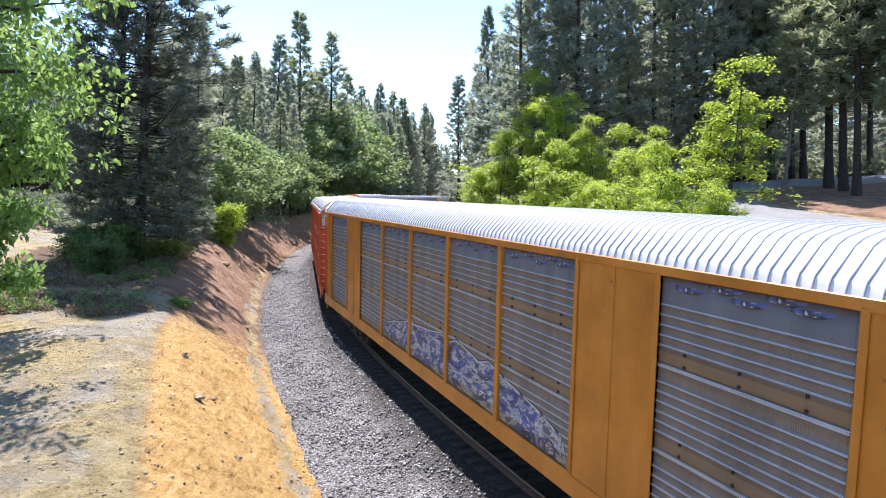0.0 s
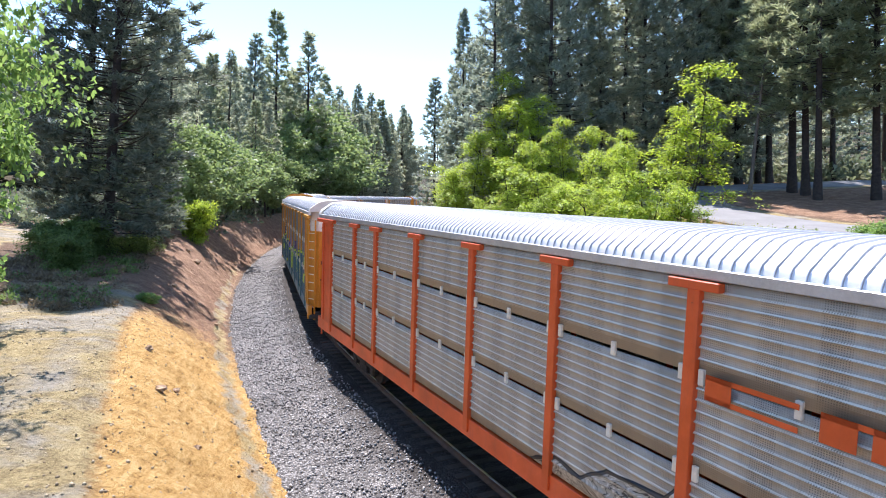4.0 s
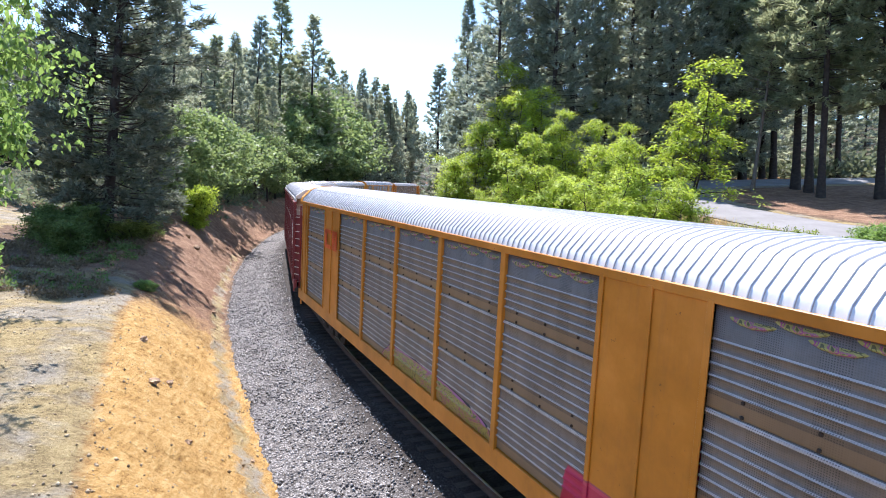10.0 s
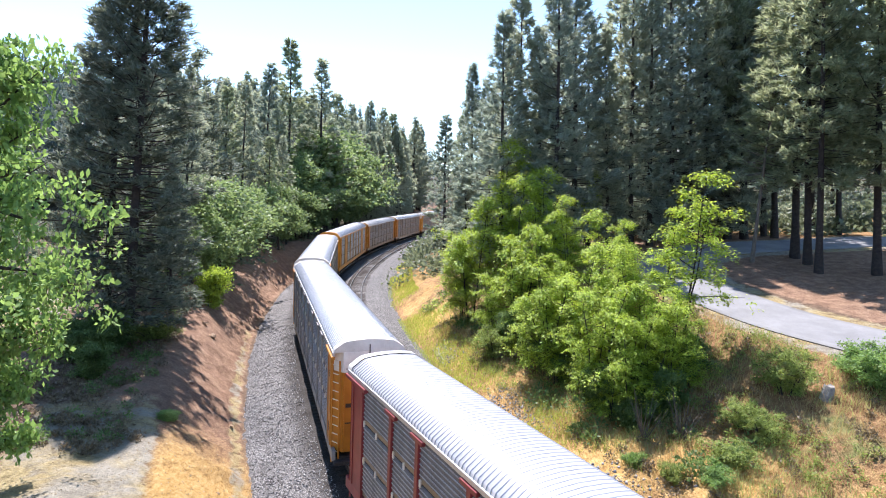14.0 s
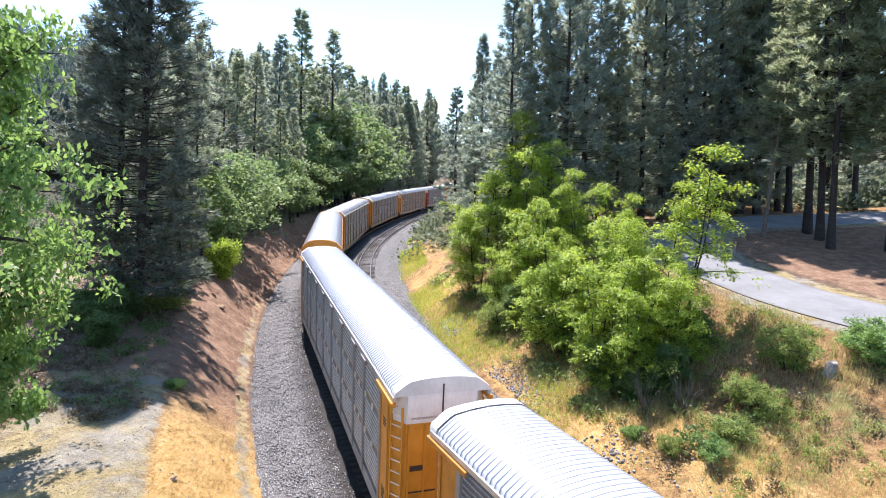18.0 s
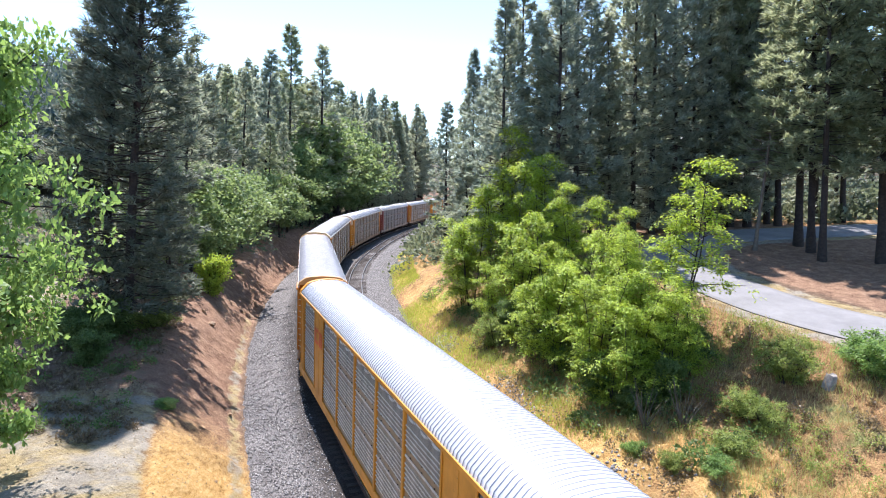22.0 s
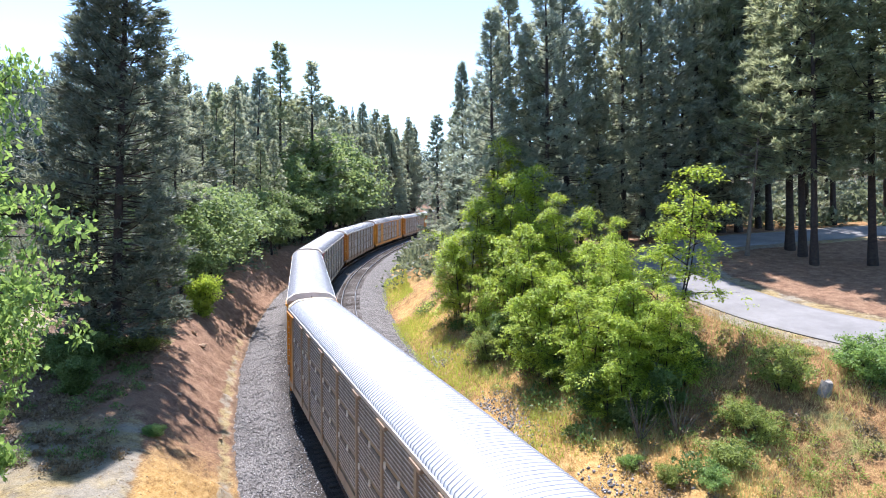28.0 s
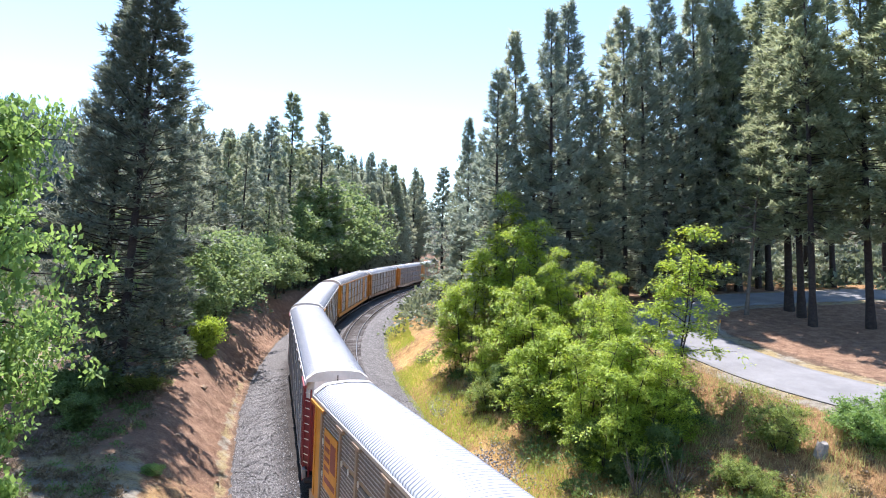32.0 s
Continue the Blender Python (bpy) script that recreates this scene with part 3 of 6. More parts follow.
TEAL, LIME, VIOLET = (0.03, 0.115, 0.145), (0.48, 0.58, 0.045), (0.07, 0.055, 0.34)
ART_TEAL = dict(fill=TEAL, rim=LIME,
                top=[(-13.2, 2.55), (-12.1, 2.65), (-11.9, 3.05), (-10.0, 3.3), (-9.85, 2.95), (-8.4, 3.3), (-8.25, 3.0), (-7.4, 3.3), (-6.3, 3.5), (-5.6, 3.2), (-4.8, 3.05), (-3.5, 3.2), (-1.9, 3.15), (-1.6, 2.65),
                     (-0.2, 2.7), (0.1, 3.1), (1.2, 3.25), (1.5, 2.95), (3.0, 3.4), (3.1, 3.15), (4.1, 3.25), (5.6, 2.9), (7.5, 3.3), (8.4, 3.5), (9.6, 3.5), (10.5, 3.45), (10.6, 3.25), (12.1, 3.35), (12.3, 2.75), (13.1, 2.5)],
                blobs=[(-12.9, 2.0, 0.5, (0.12, 0.04, 0.2)), (-7.6, 3.35, 0.5, (0.05, 0.02, 0.06)), (-6.6, 3.45, 0.45, (0.12, 0.03, 0.16)), (-5.4, 3.35, 0.5, (0.045, 0.02, 0.06)), (-0.8, 2.75, 0.75, VIOLET), (4.9, 3.05, 0.6, (0.1, 0.03, 0.14))],
                strokes=[(-11.4, 2.1, 0.5, 0.42, 0.5, LIME), (-11.3, 2.75, 0.6, 0.22, 0.0, LIME), (-9.35, 2.1, 1.2, 0.42, 0.4, LIME), (-8.8, 2.75, 1.1, 0.25, 0.0, LIME), (-6.65, 2.1, 0.22, 0.8, 0.0, LIME), (-5.2, 2.35, 0.5, 0.4, 0.3, LIME), (-4.75, 2.0, 0.26, 1.1, -0.45, LIME),
                         (-2.3, 2.65, 0.9, 0.24, 0.3, LIME), (-2.1, 2.3, 1.1, 0.3, -0.7, LIME), (-0.1, 2.1, 0.14, 1.2, -0.35, LIME), (1.5, 2.3, 0.45, 1.3, -0.2, LIME), (2.6, 2.7, 0.9, 0.42, -0.6, LIME), (0.25, 1.9, 0.3, 1.0, -0.3, VIOLET), (3.9, 2.1, 0.3, 1.3, 0.35, LIME),
                         (5.1, 2.4, 0.3, 1.1, -0.3, LIME), (6.4, 2.12, 0.75, 0.24, 0.0, LIME), (7.0, 2.77, 0.8, 0.24, 0.0, LIME), (7.95, 2.3, 0.18, 1.7, -0.15, LIME), (9.15, 2.8, 0.75, 0.55, 0.1, LIME), (9.15, 2.8, 0.35, 0.28, 0.1, (0.05, 0.2, 0.26)), (9.2, 1.8, 0.5, 0.9, -0.25, LIME), (11.3, 2.9, 1.5, 0.4, 0.0, LIME), (10.95, 2.2, 1.6, 0.42, 0.3, LIME), (12.1, 2.5, 0.3, 0.7, 0.0, LIME)])
ART_SILVER = dict(fill=(0.13, 0.125, 0.125), patch=(0.075, 0.09, 0.21), rim=(0.5, 0.52, 0.55), rim_width=0.035, outline=(0.03, 0.03, 0.04), lines=[(0.55, 0.56, 0.6), (0.04, 0.04, 0.06), (0.10, 0.13, 0.36), (0.5, 0.52, 0.52)],
                  top=[(-4.3, 1.5), (-4.1, 2.0), (-3.2, 2.2), (-1.8, 2.45), (-1.6, 2.85), (-1.2, 2.5), (0.2, 2.6), (0.9, 2.7), (1.5, 2.55), (2.1, 2.75), (3.4, 2.5), (3.9, 2.65), (5.1, 2.4), (6.2, 2.2), (7.0, 2.0), (7.3, 1.5)])
ART_GREY = dict(fill=(0.36, 0.34, 0.29), rim=(0.06, 0.055, 0.05), rim_width=0.05, lines=[(0.05, 0.045, 0.04), (0.6, 0.58, 0.52)],
                top=[(0.6, 1.3), (1.7, 1.8), (2.4, 1.7), (3.0, 2.1), (4.2, 2.2), (4.5, 2.5), (5.1, 2.2), (5.9, 2.35), (6.6, 2.0), (7.8, 2.1), (8.1, 1.9), (9.4, 1.8), (9.6, 1.3)],
                strokes=[(4.5, 1.9, 0.3, 1.0, -0.15, (0.62, 0.6, 0.55)), (5.5, 1.8, 0.28, 0.8, 0.25, (0.62, 0.6, 0.55)), (6.3, 1.8, 0.28, 0.8, -0.3, (0.62, 0.6, 0.55)), (8.1, 1.7, 0.3, 0.5, 0.2, (0.62, 0.6, 0.55))])
ART_PINK = dict(fill=(0.42, 0.02, 0.075), rim=(0.46, 0.05, 0.11), rim_width=0.06, outline=(0.3, 0.06, 0.09),
                top=[(6.7, 1.5), (6.9, 2.1), (9.2, 2.1), (9.6, 2.0), (12.4, 2.2), (12.5, 1.5)],
                strokes=[(10.2, 1.75, 0.2, 0.4, 0.4, (0.45, 0.5, 0.48)), (11.4, 1.8, 0.2, 0.4, 0.4, (0.45, 0.5, 0.48)), (8.0, 1.8, 0.2, 0.35, 0.0, (0.5, 0.3, 0.08))])
ART_OLIVE = dict(fill=(0.32, 0.31, 0.10), rim=(0.36, 0.14, 0.30), rim_width=0.04, lines=[(0.10, 0.10, 0.04), (0.3, 0.08, 0.22)],
                 top=[(-2.4, 1.5), (-1.8, 1.95), (0.2, 2.0), (2.2, 1.95), (3.3, 1.85), (4.1, 1.7), (4.4, 1.4)])


def paint(name, c, dirt=(0.25, 0.2, 0.15), rough=0.45, streak=0.35, metal=0.0, art=None):
    """Weathered paint: the colour, sun-bleached patches, and rust or dirt running down."""
    m, n, l, b = mat(name, rough, metal, 0.5)
    v = obj_vec(n)
    mp = n.new("ShaderNodeMapping")
    mp.inputs["Scale"].default_value = (2.2, 2.2, 0.25)
    l.new(v, mp.inputs["Vector"])
    run = tex_noise(n, l, 2.5, 5, 0.7, mp.outputs[0])
    blot = tex_noise(n, l, 0.9, 5, 0.6, v)
    fine = tex_noise(n, l, 25, 3, 0.6, v)
    pale = tuple(min(1, k * 1.25 + 0.02) for k in c)
    dark = tuple(k * 0.72 for k in c)
    col = ramp(n, l, blot, [(0.3, dark), (0.5, c), (0.75, pale)])
    r = n.new("ShaderNodeMapRange")
    r.inputs["From Min"].default_value, r.inputs["From Max"].default_value = 0.52, 0.8
    r.inputs["To Max"].default_value = streak
    l.new(run, r.inputs["Value"])
    col = mix(n, l, r.outputs[0], col, dirt)
    spk = tex_noise(n, l, 7.0, 4, 0.75, v)
    col = mix(n, l, mathn(n, l, "MULTIPLY", mathn(n, l, "GREATER_THAN", spk, 0.70), 0.75), col, (0.10, 0.045, 0.02))
    if art:
        col, _ = spray(n, l, v, col, art)
    l.new(col, b.inputs["Base Color"])
    bump(n, l, b, mathn(n, l, "ADD", fine, mathn(n, l, "MULTIPLY", blot, 3.0)), 0.12, 0.01)
    return m


def panel_mat(name, base=(0.125, 0.112, 0.104), graffiti=None, metal=0.15):
    """Galvanised steel sheets, stained, with rows of small holes, and the spray paint on them."""
    m, n, l, b = mat(name, 0.52, metal, 0.4)
    v = obj_vec(n)
    sep = n.new("ShaderNodeSeparateXYZ")
    l.new(v, sep.inputs[0])
    mp = n.new("ShaderNodeMapping")
    mp.inputs["Scale"].default_value = (1.0, 1.0, 0.3)
    l.new(v, mp.inputs["Vector"])
    stain = tex_noise(n, l, 1.3, 6, 0.7, mp.outputs[0])
    fine = tex_noise(n, l, 22, 3, 0.6, v)
    lo, hi = tuple(k * 0.72 for k in base), tuple(min(1, k * 1.2) for k in base)
    rust = (0.26, 0.19, 0.13)
    f = mathn(n, l, "ADD", mathn(n, l, "MULTIPLY", stain, 0.75), mathn(n, l, "MULTIPLY", fine, 0.25))
    col = ramp(n, l, f, [(0.3, lo), (0.46, base), (0.60, hi), (0.85, rust)])

    def frac(sock, k):
        return mathn(n, l, "FRACT", mathn(n, l, "MULTIPLY", sock, k))

    def band(sock, lo_, hi_):
        return mathn(n, l, "MULTIPLY", mathn(n, l, "GREATER_THAN", sock, lo_), mathn(n, l, "LESS_THAN", sock, hi_))

    hole = mathn(n, l, "MULTIPLY", band(frac(sep.outputs[0], 33.0), 0.0, 0.5), band(frac(sep.outputs[2], 36.0), 0.1, 0.6))
    group = mathn(n, l, "MULTIPLY", hole, mathn(n, l, "ADD", 0.35, mathn(n, l, "MULTIPLY", 0.65, band(frac(sep.outputs[0], 1.3), 0.15, 0.6))))
    col = mix(n, l, mathn(n, l, "MULTIPLY", group, 0.6), col, (0.03, 0.03, 0.03))
    tz = frac(mathn(n, l, "SUBTRACT", sep.outputs[2], SILL_HI + 0.02), 3.0 / (EAVE - 0.18 - SILL_HI))
    col = mix(n, l, mathn(n, l, "MULTIPLY", mathn(n, l, "LESS_THAN", tz, 0.13), mathn(n, l, "ADD", 0.25, mathn(n, l, "MULTIPLY", stain, 0.8))), col, (0.30, 0.25, 0.19))
    for art in graffiti or ():
        col, cover = spray(n, l, v, col, art)
        metal = mathn(n, l, "MULTIPLY", mathn(n, l, "SUBTRACT", 1.0, cover), metal)
    if graffiti:
        l.new(metal, b.inputs["Metallic"])
    l.new(col, b.inputs["Base Color"])
    bump(n, l, b, fine, 0.15, 0.005)
    return m


def box(bm, x0, x1, y0, y1, z0, z1):
    m = Matrix.Translation(((x0 + x1) / 2, (y0 + y1) / 2, (z0 + z1) / 2)) @ Matrix.Diagonal((x1 - x0, y1 - y0, z1 - z0, 1))
    bmesh.ops.create_cube(bm, size=1, matrix=m)


def bm_mesh(name, bm, material, bevel=0.0):
    if bevel:
        bmesh.ops.bevel(bm, geom=bm.edges[:], offset=bevel, segments=1, affect="EDGES", clamp_overlap=True)
    me = bpy.data.meshes.new(name)
    bm.to_mesh(me)
    bm.free()
    me.materials.append(material)
    return me


def boxes_mesh(name, boxes, material, bevel=0.0):
    bm = bmesh.new()
    for b in boxes:
        box(bm, *b)
    return bm_mesh(name, bm, material, bevel)


def roof_section(drop=0.0, low=False):
    if low:
        half = [(WID + 0.02, EAVE - 0.03), (WID, EAVE + 0.05), (WID - 0.03, EAVE + 0.12), (1.14, EAVE + 0.36), (1.0, EAVE + 0.43), (0.55, EAVE + 0.49)]
        pts = [(-a, b) for a, b in half] + [(0, EAVE + 0.52)] + half[::-1]
        return [(a * (1 - drop * 0.012), b - drop * 0.042) for a, b in pts]
    half = [(WID + 0.02, EAVE - 0.03), (WID, EAVE + 0.05), (WID - 0.03, EAVE + 0.14), (1.12, EAVE + 0.50), (0.98, EAVE + 0.58), (0.56, EAVE + 0.69)]
    pts = [(-a, b) for a, b in half] + [(0, CREST)] + half[::-1]
    return [(a * (1 - drop * 0.012), b - drop * 0.042) for a, b in pts]


def roof_mesh(material, low):
    """Ribbed sheet roof: raised ribs every 0.2 m."""
    hi, lo = roof_section(0, low), roof_section(0.55, low)
    xs, prof = [], []
    x = -HALF + 0.35
    while x < HALF - 0.35:
        for dx, p in ((0, lo), (0.15, lo), (0.156, hi), (0.176, hi), (0.182, lo)):
            xs.append(x + dx)
            prof.append(p)
        x += 0.195
    verts = [(a, y, z) for a, p in zip(xs, prof) for y, z in p]
    # Rib sides take a darker copy: their shaded faces are put into the colour.
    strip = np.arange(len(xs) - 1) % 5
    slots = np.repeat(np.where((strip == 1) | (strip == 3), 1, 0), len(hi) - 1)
    return mesh_np("roof", verts, grid_faces(len(xs), len(hi)), [material, M["rib_shade"]], False, slots)


def roof_cap_mesh(material, sign, low):
    """The smooth sheet at the end of the roof, with the gable under it."""
    hi = roof_section(-0.4, low)
    xs = [HALF - 0.40, HALF - 0.02]
    verts = [(sign * a, y, z) for a in xs for y, z in hi]
    f = [list(q) for q in grid_faces(2, len(hi))]
    k = len(hi)
    base = len(verts)
    verts += [(sign * (HALF - 0.05), y, z) for y, z in hi] + [(sign * (HALF - 0.05), 0, EAVE - 0.02)]
    for i in range(k - 1):
        f.append([base + i, base + i + 1, base + k, base + k])
    bm = bmesh.new()
    vs = [bm.verts.new(v) for v in verts]
    for q in f:
        bm.faces.new([vs[i] for i in dict.fromkeys(q)])
    return bm_mesh("roof_cap", bm, material)


def panel_mesh(x0, width, sg, material, tier, tiers=3, ridge=0.155, gap=0.02, lap=False):
    """A side sheet with raised horizontal ridges, one of the tiers, with a gap line; x along, faces -y. lap: a broad bright lap along its top."""
    z0, z1 = SILL_HI + 0.02, EAVE - 0.16
    tall = (z1 - z0) / tiers
    a, b = z0 + tier * tall + gap, z0 + (tier + 1) * tall - gap
    q = ridge / 0.155
    prof = [(a, 0.035), (a, 0.0)]
    z = a + (0.24 if lap else 0.20 * q)
    end = b - (0.26 if lap and tier == tiers - 1 else 0.09 if lap else 0.0)
    while z + ridge < end:
        prof += [(z, 0.0), (z + 0.006 * q, -0.03 * q), (z + 0.020 * q, -0.040 * q), (z + 0.040 * q, -0.012 * q), (z + 0.060 * q, 0.0)]
        z += ridge
    if lap and tier < tiers - 1:
        prof += [(b - 0.075, 0.0), (b - 0.07, -0.03), (b - 0.055, -0.042), (b - 0.012, -0.010)]
    prof += [(b, 0.0), (b, 0.035)]
    verts = [(x0 + x * -sg, sg * (WID - 0.03 - y), z) for x in (-width / 2, width / 2) for z, y in prof]
    # Upper slopes of coarse ridges use the lighter copy: sunlight put into the colour.
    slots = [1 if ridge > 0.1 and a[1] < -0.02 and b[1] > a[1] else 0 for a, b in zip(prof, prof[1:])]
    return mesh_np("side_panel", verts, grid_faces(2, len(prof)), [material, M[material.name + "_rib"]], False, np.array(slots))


def dent_mesh(material):
    """A shallow buckle in the sheet, its upper side catching the light; a lighter material paints the highlight."""
    bm = bmesh.new()
    rim = [bm.verts.new((0.32 * math.cos(a), 0, 0.045 * math.sin(a) + 0.02 * math.cos(2 * a))) for a in np.linspace(0, 2 * math.pi, 13)[:-1]]
    top = [bm.verts.new((0.16 * math.cos(a), -0.035, -0.025 + 0.012 * math.sin(a))) for a in np.linspace(0, 2 * math.pi, 13)[:-1]]
    for k in range(12):
        bm.faces.new([rim[k], rim[(k + 1) % 12], top[(k + 1) % 12], top[k]])
    bm.faces.new(top)
    bmesh.ops.recalc_face_normals(bm, faces=bm.faces[:])
    return bm_mesh("dent", bm, material)


SHARED = {}


def shared(key, make):
    if key not in SHARED:
        SHARED[key] = make()
    return SHARED[key]


def ladder_mesh(material):
    bm = bmesh.new()
    for x in (-0.22, 0.22):
        box(bm, x - 0.025, x + 0.025, -0.03, 0.03, 0.75, 5.25)
    return bm_mesh("stile", bm, material)


def wheelset(material):
    bm = bmesh.new()
    for y in (-0.75, 0.75):
        bmesh.ops.create_cone(bm, cap_ends=True, segments=20, radius1=0.42, radius2=0.42, depth=0.13, matrix=Matrix.Translation((0, y, 0)) @ Matrix.Rotation(math.pi / 2, 4, "X"))
        bmesh.ops.create_cone(bm, cap_ends=True, segments=20, radius1=0.46, radius2=0.46, depth=0.03, matrix=Matrix.Translation((0, y * 0.92, 0)) @ Matrix.Rotation(math.pi / 2, 4, "X"))
    bmesh.ops.create_cone(bm, cap_ends=True, segments=8, radius1=0.08, radius2=0.08, depth=1.5, matrix=Matrix.Rotation(math.pi / 2, 4, "X"))
    return bm_mesh("wheelset", bm, material)


def truck_frame(material):
    bm = bmesh.new()
    for y in (-0.98, 0.98):
        box(bm, -1.15, 1.15, y - 0.08, y + 0.08, 0.48, 0.66)
        for x in (-0.88, 0.88):
            box(bm, x - 0.16, x + 0.16, y - 0.11, y + 0.11, 0.30, 0.58)
        box(bm, -0.35, 0.35, y - 0.1, y + 0.1, 0.22, 0.5)
    box(bm, -0.25, 0.25, -1.1, 1.1, 0.45, 0.7)
    return bm_mesh("truck_frame", bm, material, 0.02)


def coupler_mesh(material):
    bm = bmesh.new()
    box(bm, -0.55, 0.25, -0.09, 0.09, 0.72, 0.92)
    box(bm, 0.2, 0.42, -0.19, 0.19, 0.66, 0.98)
    return bm_mesh("coupler", bm, material, 0.03)


def text_mesh(words, size, material):
    c = bpy.data.curves.new("lettering", "FONT")
    c.body, c.size, c.extrude = words, size, 0.002
    c.align_x = "CENTER"
    ob = bpy.data.objects.new("lettering", c)
    scene.collection.objects.link(ob)
    bpy.context.view_layer.update()
    me = bpy.data.meshes.new_from_object(ob.evaluated_get(bpy.context.evaluated_depsgraph_get()))
    bpy.data.objects.remove(ob)
    me.materials.clear()
    me.materials.append(material)
    return me


def autorack(colour, side="post", posts=None, roof=None, panels=None, cap=None, top_end=None, label="", marks=None, sprayed=None):
    """A covered car carrier. side 'post': narrow posts between wide sheets; 'wide': broad painted sheets among narrower ones."""
    car = tagged(new("autorack_car"), label, "railway car", "autorack cars of the train")
    C, PN = M[colour], M[panels or "panel"]
    RF, CP = M[roof or "roof_white"], M[cap or "roof_cap"]
    TE = M[top_end] if top_end else C
    PO = M[posts] if posts else C

    def add(name, me, m=None, parent=None, lab=""):
        return child(name, me, parent or car, lab, m)

    add("side_sill", shared(("sill", PO.name), lambda: boxes_mesh("side_sill", [(-HALF, HALF, -WID - 0.02, -WID + 0.14, SILL_LO, SILL_HI), (-HALF, HALF, WID - 0.14, WID + 0.02, SILL_LO, SILL_HI)], PO, 0.012)))
    add("deck", shared("deck", lambda: boxes_mesh("deck", [(-HALF + 0.1, HALF - 0.1, -1.36, 1.36, 0.92, 1.12), (-HALF, HALF, -0.3, 0.3, 0.6, 0.95)], M["dark_steel"])))
    add("roof", shared(("roof", roof, side), lambda: roof_mesh(RF, side == "post")))
    for sg in (-1, 1):
        add("roof_cap", shared(("cap", cap, sg, side), lambda: roof_cap_mesh(CP, sg, side == "post")))
        y = sg * WID
        EM = C if side == "wide" else M["galv"]
        add("eave_beam", shared(("eave", EM.name, sg), lambda: boxes_mesh("eave_beam", [(-HALF + 0.06, HALF - 0.06, y - 0.05, y + (0.05 if sg > 0 else 0.05), EAVE - 0.17, EAVE - 0.02)], EM, 0.012)))
    # side sheets and posts
    if side == "post":
        fine = 0.072 if panels == "panel_teal" else 0.155
        bays = [2.74, 2.05, 3.05, 3.05, 3.05, 3.05, 3.05, 2.05, 2.74]
        edges = [sum(bays[:i]) - sum(bays) / 2 for i in range(10)]
        for sg in (-1, 1):
            turn = Matrix.Identity(4) if sg < 0 else Matrix.Rotation(math.pi, 4, "Z")
            for i, x in enumerate(edges):
                if "sprayed" in PO.name and sg < 0:
                    add("post", boxes_mesh("post", [(x - 0.10, x + 0.10, -WID - 0.07, -WID + 0.04, SILL_HI - 0.3, EAVE - 0.24)], PO, 0.01))
                else:
                    add("post", shared(("post", PO.name), lambda: boxes_mesh("post", [(-0.10, 0.10, -0.06, 0.05, SILL_HI - 0.3, EAVE - 0.24)], PO, 0.01)), Matrix.Translation((x, sg * (WID + 0.01), 0)) @ turn)
                add("post_cap", shared(("postcap", PO.name), lambda: boxes_mesh("post_cap", [(-0.42, 0.42, -0.09, 0.04, EAVE - 0.32, EAVE - 0.19)], PO, 0.012)), Matrix.Translation((x, sg * (WID + 0.01), 0)) @ turn)
                if i < 9:
                    gap = bays[i]
                    for tier in range(3):
                        add("side_panel", shared(("panel", PN.name, round(x, 2), sg, tier), lambda: panel_mesh(x + gap / 2, gap - 0.2, sg, PN, tier, 3, fine, 0.028)))
                    for zz in (SILL_HI + 1.365, SILL_HI + 2.71):
                        for bx in (0.17, gap / 2, gap - 0.17)[:3 if sg < 0 else 1]:
                            add("bracket", shared("bracket", lambda: boxes_mesh("bracket", [(-0.045, 0.045, -0.03, 0.03, -0.11, 0.11)], M["galv_light"], 0.008)), Matrix.Translation((x + bx, sg * (WID - 0.01), zz)))
                    if fine < 0.1 and sg < 0:
                        for bx in (0.145, gap - 0.145):
                            add("edge_strip", shared("edge_strip", lambda: boxes_mesh("edge_strip", [(-0.045, 0.045, -0.012, 0.012, SILL_HI + 0.05, EAVE - 0.2)], M["post_grey"])), Matrix.Translation((x + bx, -WID + 0.012, 0)))
            for e in (-1, 1):
                es = add("end_sheet", shared(("endsheet", colour), lambda: boxes_mesh("end_sheet", [(-0.88, 0.30, -0.03, 0.03, SILL_HI - 0.05, EAVE - 0.2)], C, 0.01)), Matrix.Translation((e * (HALF - 0.93), sg * (WID - 0.01), 0)) @ turn @ Matrix.Diagonal((-sg * e, 1, 1, 1)))
                for rx in (-0.76, 0.20):
                    add("rib", shared(("rib", colour), lambda: boxes_mesh("rib", [(-0.06, 0.06, -0.07, -0.03, SILL_HI, EAVE - 0.2)], C, 0.012)), Matrix.Translation((rx, 0, 0)), es)
                add("top_beam", shared(("topbeam", colour), lambda: boxes_mesh("top_beam", [(-1.22, 0.90, -0.13, 0.03, EAVE - 0.32, EAVE - 0.18)], C, 0.015)), None, es)
    else:
        plan = [("corner", 0.50), ("s", 1.05), ("p", 3.0), ("w", 2.07), ("p", 2.97), ("p", 2.97), ("p", 2.97), ("p", 2.97), ("p", 2.97), ("w", 2.07), ("p", 3.0), ("s", 1.05), ("corner", 0.50)]
        total = sum(w for _, w in plan)
